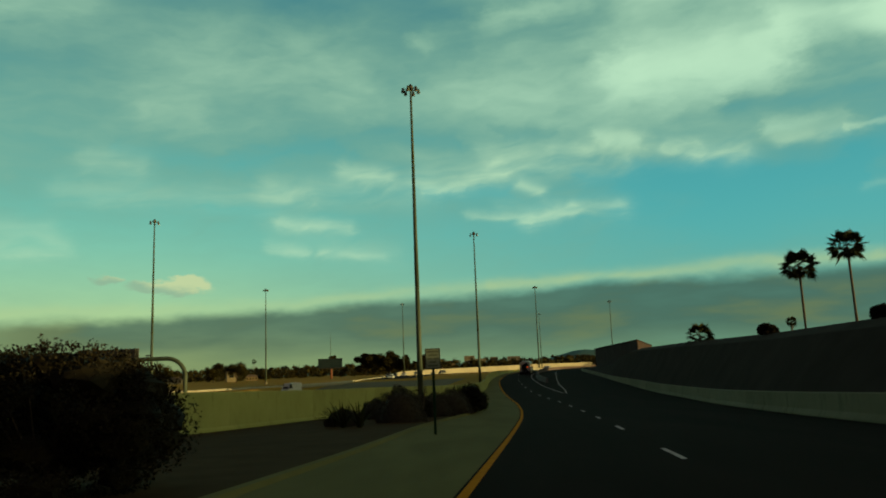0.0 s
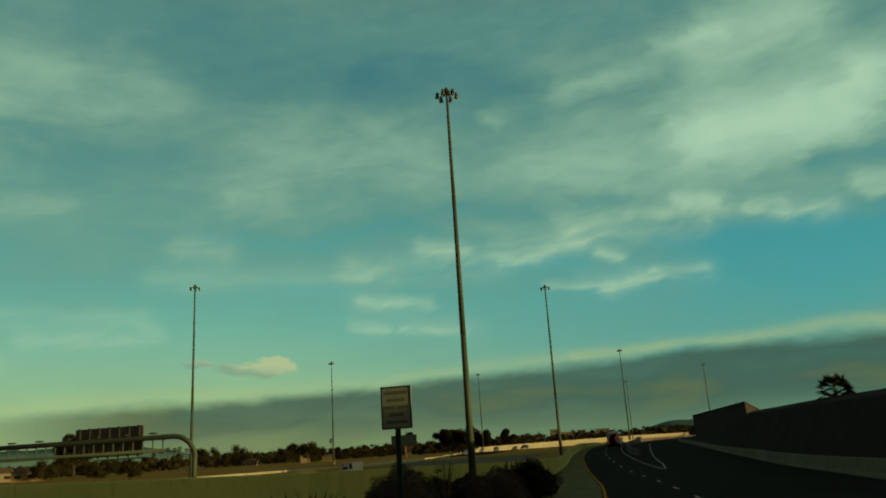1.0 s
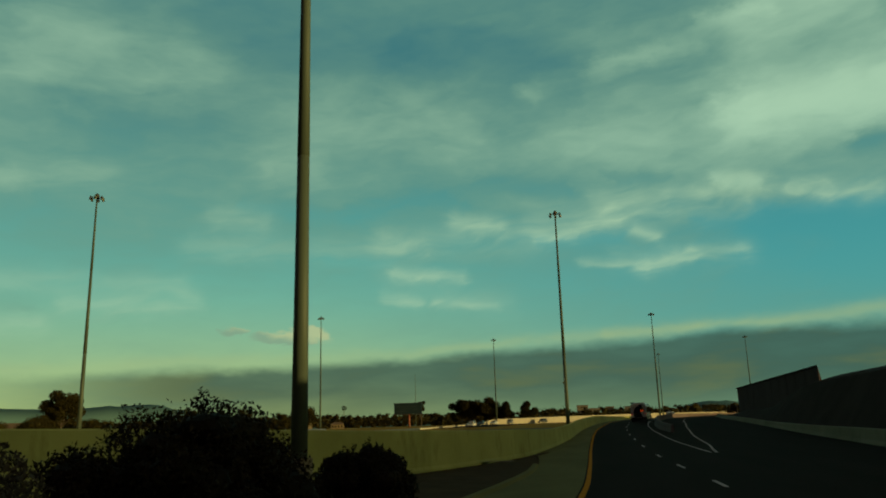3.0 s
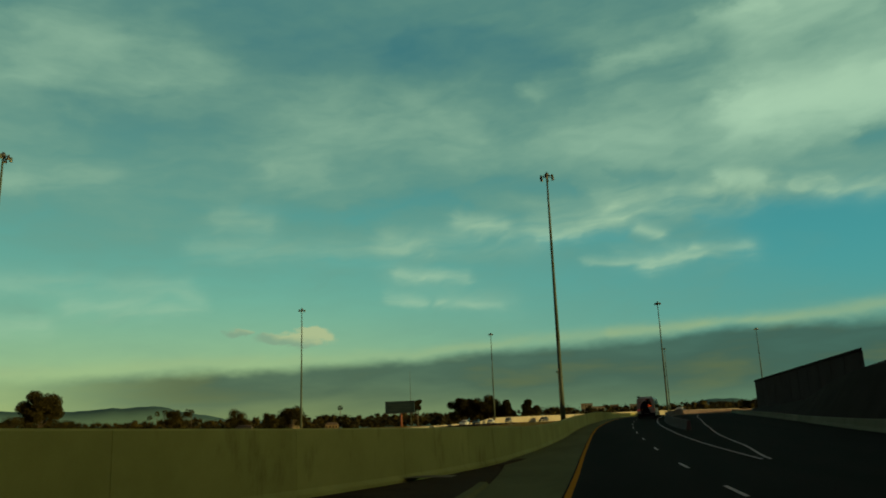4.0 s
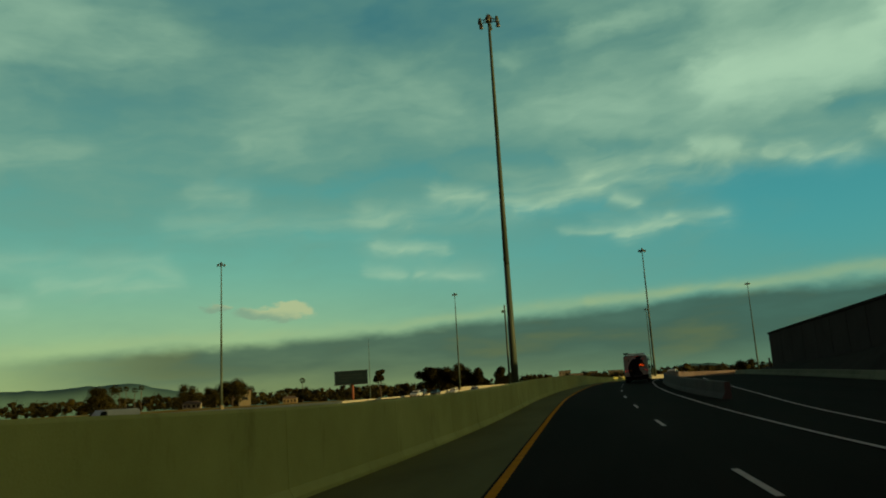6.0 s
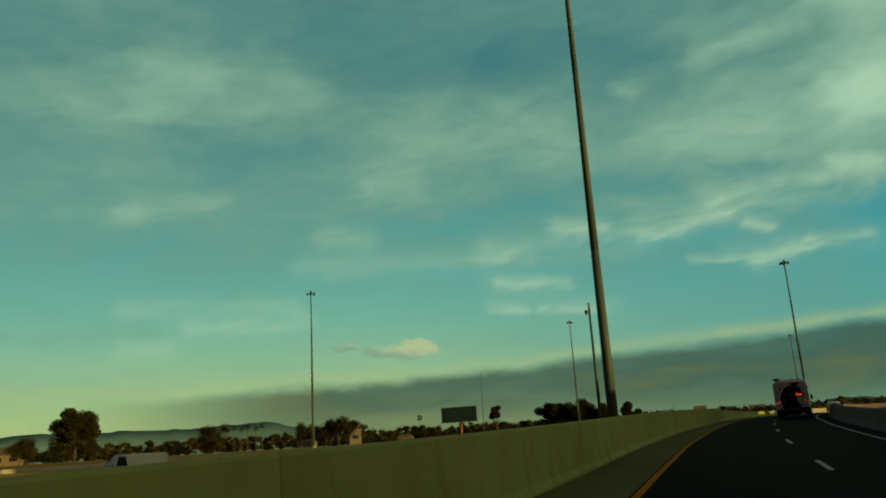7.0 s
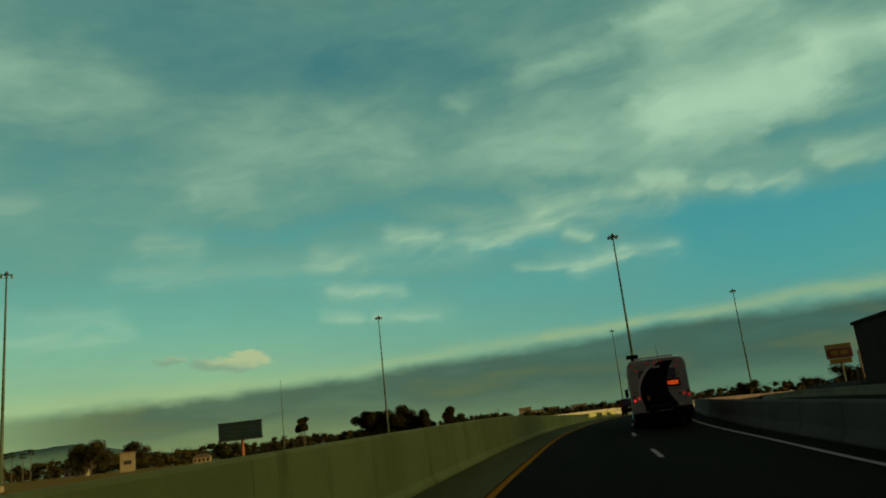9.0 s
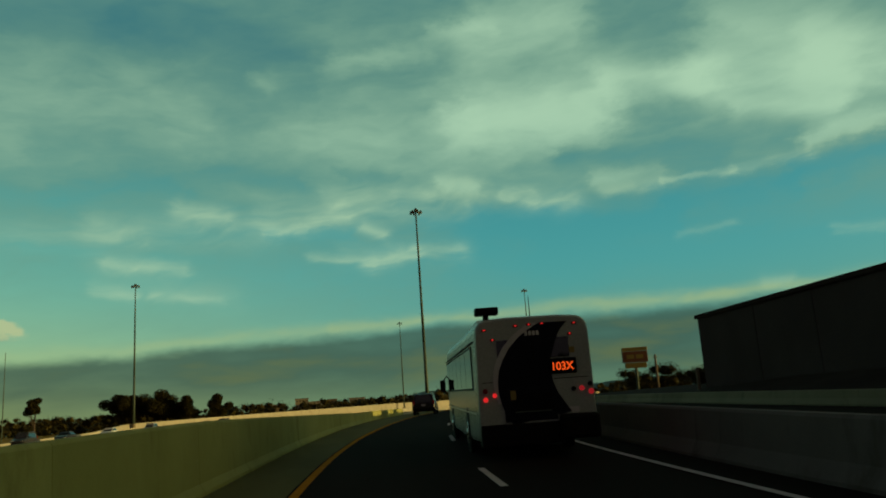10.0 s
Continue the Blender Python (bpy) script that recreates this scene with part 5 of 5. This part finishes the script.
GREY = "rounded grey-green desert shrub in the planted strip"
DARK = "dark feathery desert shrub in the planted strip"
SHRUBS = [(-7.9, 12.6, 2.55, 2.75, 1), (-6.0, 43.6, 1.45, 2.0, 0), (-4.7, 51.4, 1.25, 1.55, 0), (-3.9, 55.0, 1.5, 1.75, 0), (-3.0, 57.9, 1.7, 2.25, 1), (-2.6, 63.6, 1.1, 1.6, 1),
          (-8.4, 50.0, 1.2, 1.3, 0), (-7.6, 57.5, 1.3, 1.4, 0), (-6.6, 61.5, 1.1, 1.4, 1), (-8.6, 40.5, 1.0, 0.9, 0)]
for i, (x, y, r, h, dark) in enumerate(SHRUBS):
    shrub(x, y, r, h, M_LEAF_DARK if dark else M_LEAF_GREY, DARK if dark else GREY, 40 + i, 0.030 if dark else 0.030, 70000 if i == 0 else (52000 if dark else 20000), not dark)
for i, (x, y, r, h) in enumerate([(20.9, 62.5, 0.75, 0.85), (22.0, 64.4, 0.6, 0.6), (20.0, 41.5, 0.8, 0.75)]):
    shrub(x, y, r, h, M_LEAF_DARK, "dark round shrub on the crest of the bank", 70 + i, 0.05, 6000)
shrub(-5.9, 48.7, 1.3, 1.45, M_LEAF_DARK, DARK, 81, 0.05, 9000)
twiggy(-5.2, 47.4, 2.5, 3)
agave(-8.2, 38.4, 0.8, 1.25, 5)
agave(-7.3, 38.0, 0.8, 1.3, 6)
agave(-8.9, 39.8, 0.7, 1.0, 7)


def tree(x, y, z, h, spread, seed, count=900, label="leafy tree in evening sun beyond the freeway", trunk_share=0.3, size=None):
    rng = np.random.default_rng(seed)
    root = thing("tree", pose(x, y, z - 0.1), label, "tree", "roadside trees")
    cs, rs = [], []
    for i in range(16):
        a, q = rng.random() * 2 * math.pi, math.sqrt(rng.random()) * spread * 0.7
        zc = h * (trunk_share + (0.92 - trunk_share) * rng.random())
        q *= 1.0 - 0.5 * abs(zc / h - 0.55)
        cs.append((q * math.cos(a), q * math.sin(a), zc))
        rs.append(spread * (0.2 + 0.2 * rng.random()))
    bm = pipe([(0, 0, -0.3), (0.1, 0, h * 0.25), (0.05 * h * 0.3, 0.1, h * 0.6)], [h * 0.03, h * 0.022, h * 0.01], 8)
    part("trunk", bm, M_BARK, root)
    bm = nb()
    for i in range(6):
        c = cs[i]
        t = pipe([(0, 0, h * 0.22), (c[0] * 0.5, c[1] * 0.5, (h * 0.22 + c[2]) / 2), c], [h * 0.013, h * 0.009, h * 0.004], 5)
        me = bpy.data.meshes.new("t")
        t.to_mesh(me)
        t.free()
        bm.from_mesh(me)
        bpy.data.meshes.remove(me)
    part("limbs", bm, M_BARK, root)
    v, f = leaves(rng, cs, [r * 1.15 for r in rs], count * 12, size or h * 0.021, 0.8)
    thicken(v, f, cores(nb(), cs, rs, 0.54, 0.8), rng, spread * 0.026)
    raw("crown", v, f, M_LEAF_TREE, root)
    return root


def palm(x, y, z, h, r, seed, n=44, label="tall fan palm standing behind the bank", skirt=True):
    rng = np.random.default_rng(seed)
    root = thing("palm_tree", pose(x, y, z), label, "palm tree", "palms")
    lean = 0.03 * h * (rng.random() - 0.5)
    part("trunk", pipe([(0, 0, -0.5), (lean * 0.3, 0, h * 0.4), (lean, 0, h)], [0.03 * h ** 0.5 + 0.16, 0.17, 0.15], 10), M_PALMBARK, root)
    bm = nb()
    for i in range(n):
        a = i * 2.399
        up = 1.25 - 2.1 * (i / n)
        Lf = r * (0.85 + 0.3 * rng.random())
        c, s = math.cos(a), math.sin(a)
        base = Vector((lean, 0, h))
        mid = base + Vector((c * math.cos(up) * Lf * 0.5, s * math.cos(up) * Lf * 0.5, math.sin(up) * Lf * 0.5))
        side = Vector((-s, c, 0))
        turn = rng.uniform(-0.6, 0.6)
        side = (side * math.cos(turn) + (side.cross((mid - base).normalized())) * math.sin(turn)).normalized()
        stem = [bm.verts.new(base + side * 0.02), bm.verts.new(base - side * 0.02), bm.verts.new(mid - side * 0.015), bm.verts.new(mid + side * 0.015)]
        bm.faces.new(stem)
        way_out = (mid - base).normalized()
        upv = side.cross(way_out)
        for k in range(11):
            b = (k - 5) / 5 * 1.25
            d = (way_out * math.cos(b) + side * math.sin(b)).normalized()
            tip = mid + d * Lf * 0.55 * (1 - 0.25 * abs(b) / 1.25) + Vector((0, 0, -0.10 * Lf * rng.random() - 0.05 * Lf))
            w2 = d.cross(upv).normalized() * 0.05 * Lf
            q = mid + d * Lf * 0.25
            bm.faces.new([bm.verts.new(mid), bm.verts.new(q + w2), bm.verts.new(tip), bm.verts.new(q - w2)])
    part("crown", bm, M_LEAF_PALM, root)
    if skirt:
        bm = nb()
        for i in range(60):
            a = rng.random() * 2 * math.pi
            t = rng.random()
            p = Vector((lean + 0.2 * math.cos(a), 0.2 * math.sin(a), h - 0.1 - 0.9 * t))
            o = Vector((math.cos(a) * 0.35, math.sin(a) * 0.35, -0.7))
            sd = Vector((-math.sin(a), math.cos(a), 0)) * 0.06
            bm.faces.new([bm.verts.new(p + sd), bm.verts.new(p - sd), bm.verts.new(p + o)])
        part("dry_skirt", bm, M_BARK, root)
    return root


palm(41.4, 107.9, 2.2, 11.8, 2.6, 1, 50)
palm(47.2, 105.5, 2.2, 13.9, 2.6, 2, 50)
palm(24.3, 96.5, 2.6, 1.9, 1.9, 3, 40, "short dark fan palm on the bank", False)
palm(63.0, 172.0, 1.6, 7.6, 1.3, 4)
for i, (x, y, h) in enumerate([(-285, 489, 10.4), (-281.5, 491, 12.6), (-278, 494, 13.4), (-275, 497, 12.9), (-271.5, 498, 13.3), (-268.5, 502, 12.4), (-265, 503, 13.6), (-242, 520, 12.0), (-180, 540, 13.0)]):
    palm(x, y, 0.0, h, 1.9, 20 + i, 30, "tall far palm standing above the woods", False)
tree(-97.8, 430.6, 0, 12.6, 3.2, 160, 700, "slender tree with a bare pale trunk beside the billboard", 0.62)
for i, (x, y, z, h, s) in enumerate([(-233, 337, -0.2, 19, 11), (-91, 500, 0, 14.6, 9), (-82, 503, 0, 13.5, 8), (-75, 500, 0, 15.4, 9), (-63.5, 500, 0, 13.2, 5.5), (-51.5, 500, 0, 12.6, 6), (-70, 506, 0, 10, 7),
                                     (-215, 470, 0, 12, 8), (-160, 420, 0, 10, 7), (-140, 360, 0, 7, 5), (-118, 330, 0, 8, 6), (-190, 300, 0, 6, 5), (-205, 290, 0, 7, 5),
                                     (-150, 210, -0.5, 5.5, 5), (-120, 190, -0.5, 4.5, 4), (52, 300, 0.5, 4.4, 4), (58, 302, 0.5, 4.8, 5), (66, 305, 0.5, 4.6, 5), (74, 300, 0.5, 6, 5), (40, 330, 0.5, 4.6, 4),
                                     (-128, 160, -0.6, 5.0, 4.5), (-85, 150, -0.7, 3.4, 2.6), (-165, 330, 0, 9, 7)]):
    tree(x, y, z, h, s, 100 + i, 1600 if h > 12 else 800)


def woods():
    """The belt of far trees that closes the view."""
    rng = np.random.default_rng(11)
    ball = bmesh.new()
    bmesh.ops.create_icosphere(ball, subdivisions=2, radius=1.0)
    bv = np.array([q.co[:] for q in ball.verts])
    bf = [tuple(q.index for q in p.verts) for p in ball.faces]
    ball.free()
    vs, fs = [], []

    def join(v, f):
        o = len(vs)
        vs.extend(v)
        fs.extend(tuple(k + o for k in q) for q in f)

    for i in range(560):
        az = radians(rng.uniform(-48, 66))
        d = rng.uniform(430, 900)
        x, y = -d * math.sin(az), 60 + d * math.cos(az)
        if abs(x - edge_x(min(y, 690)) - 6) < 26 and y < 640:
            continue
        h = rng.uniform(5.5, 10.5) * d / 560
        s = h * rng.uniform(0.7, 1.5)
        cs = [(x + rng.normal() * s * 0.6, y + rng.normal() * s * 0.6, h * rng.uniform(0.12, 0.86)) for _ in range(10)]
        for c in cs:
            k = s * rng.uniform(0.10, 0.18)
            join((bv * np.array([k, k, k * 0.75]) * (1 + 0.28 * rng.normal(size=(len(bv), 1))) + np.array(c)).tolist(), bf)
        join(*leaves(rng, cs, [s * 0.30] * 10, 460, h * 0.038, 0.8))
    return tagged(raw("far_woods", vs, fs, M_WOODS), "belt of distant olive-brown trees along the horizon", "woods", kind="stuff")


woods()

# ---- the far carriageway and its sunlit parapet ----
par_x = line([(-300, -300), (60, -128), (100, -100), (140, -76), (160, -64), (190, -53), (230, -47.5), (300, -48), (347, -47), (400, -20), (452, 19), (520, 75), (700, 235)])
par_z = line([(-300, -0.9), (200, -0.85), (250, -0.7), (347, -0.2), (452, 0.5), (700, 0.7)])
par_h = line([(-300, 0.4), (200, 0.32), (270, 0.4), (325, 0.9), (347, 2.1), (400, 2.4), (452, 2.7), (700, 2.6)])
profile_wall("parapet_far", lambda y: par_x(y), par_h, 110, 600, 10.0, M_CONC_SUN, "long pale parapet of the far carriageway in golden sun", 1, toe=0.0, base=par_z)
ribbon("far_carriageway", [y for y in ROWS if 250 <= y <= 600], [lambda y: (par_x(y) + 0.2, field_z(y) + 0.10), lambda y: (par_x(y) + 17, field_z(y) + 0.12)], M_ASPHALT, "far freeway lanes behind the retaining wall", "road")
for i, (y, u, paint, kind, nm, lb, turned) in enumerate([(284, 5, M_CARDARK, "suv", "sport_utility_vehicle", "dark sport utility vehicle on the far lanes", 180), (262, 9, M_CARWHITE, "sedan", "sedan", "white sedan on the far lanes", 180),
                                                         (300, 5, M_CARDARK, "sedan", "sedan", "dark sedan on the far lanes", 180), (334, 9, M_CARSILVER, "suv", "sport_utility_vehicle", "silver sport utility vehicle on the far lanes", 180),
                                                         (372, 5, M_CARDARK, "suv", "sport_utility_vehicle", "dark sport utility vehicle on the far lanes", 180), (318, 6, M_CARWHITE, "sedan", "sedan", "white sedan on the far lanes", 180)]):
    s = (par_x(y + 5) - par_x(y - 5)) / 10
    car(nm, pose(par_x(y) + u, y, field_z(y) + 0.12, 0, 0, -math.degrees(math.atan(s)) + turned), lb, paint, kind, "cars on the far lanes")


ribbon("opposite_lanes", list(range(128, 236, 4)), [lambda y: (-51.5, field_z(y) + dip(y) + 0.05), lambda y: (-34.0, field_z(y) + dip(y) + 0.07), lambda y: (wall_x(y) - 15.0, field_z(y) + dip(y) + 0.05)],
       M_FARLANE, "pale worn concrete lanes of the opposite carriageway", "road")
car("delivery_van", pose(-46.6, 170.7, field_z(169) + dip(169) + 0.07, 0, 0, 160), "white high-roofed delivery van on the opposite lanes", M_CARWHITE, "van")


# ---- houses and blocks in the distance ----
def house(x, y, w, d, h, turn, wall_m, label, windows=3, flat=True, storeys=1):
    root = thing("house" if h < 7 else "office_block", pose(x, y, 0.0, 0, 0, turn), label, "house" if h < 7 else "building", "distant buildings")
    bm = nb()
    box(bm, -w / 2, w / 2, -d / 2, d / 2, -0.8, h)
    part("wall", bm, wall_m, root)
    bm = nb()
    if flat:
        box(bm, -w / 2 - 0.3, w / 2 + 0.3, -d / 2 - 0.3, d / 2 + 0.3, h, h + 0.5)
    else:
        a = [bm.verts.new(p) for p in ((-w / 2 - 0.5, -d / 2 - 0.5, h), (w / 2 + 0.5, -d / 2 - 0.5, h), (w / 2 + 0.5, d / 2 + 0.5, h), (-w / 2 - 0.5, d / 2 + 0.5, h))]
        r = [bm.verts.new(p) for p in ((-w / 2 + d * 0.3, 0, h + d * 0.28), (w / 2 - d * 0.3, 0, h + d * 0.28))]
        for q in ((a[0], a[1], r[1], r[0]), (a[2], a[3], r[0], r[1]), (a[1], a[2], r[1]), (a[3], a[0], r[0]), tuple(a)):
            bm.faces.new(q)
    part("roof", bm, M_ROOF, root)
    for s in range(storeys):
        for k in range(windows):
            cx = -w / 2 + (k + 0.5) * w / windows
            z = h * (s + 0.5) / storeys
            bm = nb()
            box(bm, cx - w / windows * 0.25, cx + w / windows * 0.25, -d / 2 - 0.04, -d / 2 - 0.004, z - 0.6, z + 0.6)
            part("window", bm, M_GLASS, root)
    return root


house(-190, 430, 8, 5, 2.2, 20, M_HOUSEWHITE, "low pale house with a brown roof among trees", 4, False)
house(-158, 470, 7, 5, 2.2, 18, M_HOUSE, "low tan house with a brown roof among trees", 4, False)
house(-262, 320, 20, 9, 3.6, 35, M_HOUSEWHITE, "low pale house behind a large tree", 4, False)
house(-225, 300, 14, 8, 3.2, 35, M_HOUSE, "low tan house behind a large tree", 3, False)
house(-60, 820, 16, 10, 11.0, 5, M_HOUSE, "tan office block far off in the sun", 5, True, 3)
house(12, 960, 16, 12, 15.0, 0, M_HOUSEWHITE, "pale office block far off in the sun", 4, True, 4)
house(-139, 381, 4.5, 4, 5.4, 30, M_CONC_LIGHT, "pale grey block among the trees", 1)
house(-44, 973, 13, 10, 18.0, 3, M_HOUSEWHITE, "pale office block far off in the sun", 4, True, 4)
house(-13, 974, 10, 9, 15.5, 2, M_HOUSE, "tan office block far off in the sun", 3, True, 4)
house(-28, 900, 12, 10, 13.0, 4, M_HOUSEWHITE, "pale office block far off in the sun", 3, True, 3)


def mountains():
    rng = np.random.default_rng(3)
    az = np.radians(np.linspace(75, -60, 271))
    deg = np.degrees(az)
    ridge = 0.55 + 0.45 * np.exp(-((deg - 33.2) / 1.9) ** 2) + 1.3 / (1 + np.exp(-(deg - 29.0) / 1.6)) + 0.25 * np.exp(-((deg - 43) / 6.0) ** 2) + 0.75 * np.exp(-((deg + 6) / 3.0) ** 2) + 0.6 * np.exp(-((deg + 22) / 6.0) ** 2)
    for k in range(6):
        ridge += 0.10 / (k + 1) * np.sin(deg * (0.55 * 1.9 ** k) + rng.random() * 6)
    D = 4300.0
    verts = []
    for a, r in zip(az, ridge):
        h = D * math.tan(radians(max(r * 0.9, 0.15)))
        for f, g in ((1.0, -10.0), (1.012, h * 0.45), (1.03, h), (1.06, -10.0)):
            verts.append((-D * f * math.sin(a), D * f * math.cos(a), g))
    faces = []
    for i in range(len(az) - 1):
        for k in range(3):
            faces.append((4 * i + k, 4 * i + 4 + k, 4 * i + 5 + k, 4 * i + 1 + k))
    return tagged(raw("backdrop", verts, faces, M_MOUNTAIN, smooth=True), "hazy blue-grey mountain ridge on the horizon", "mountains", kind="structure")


mountains()
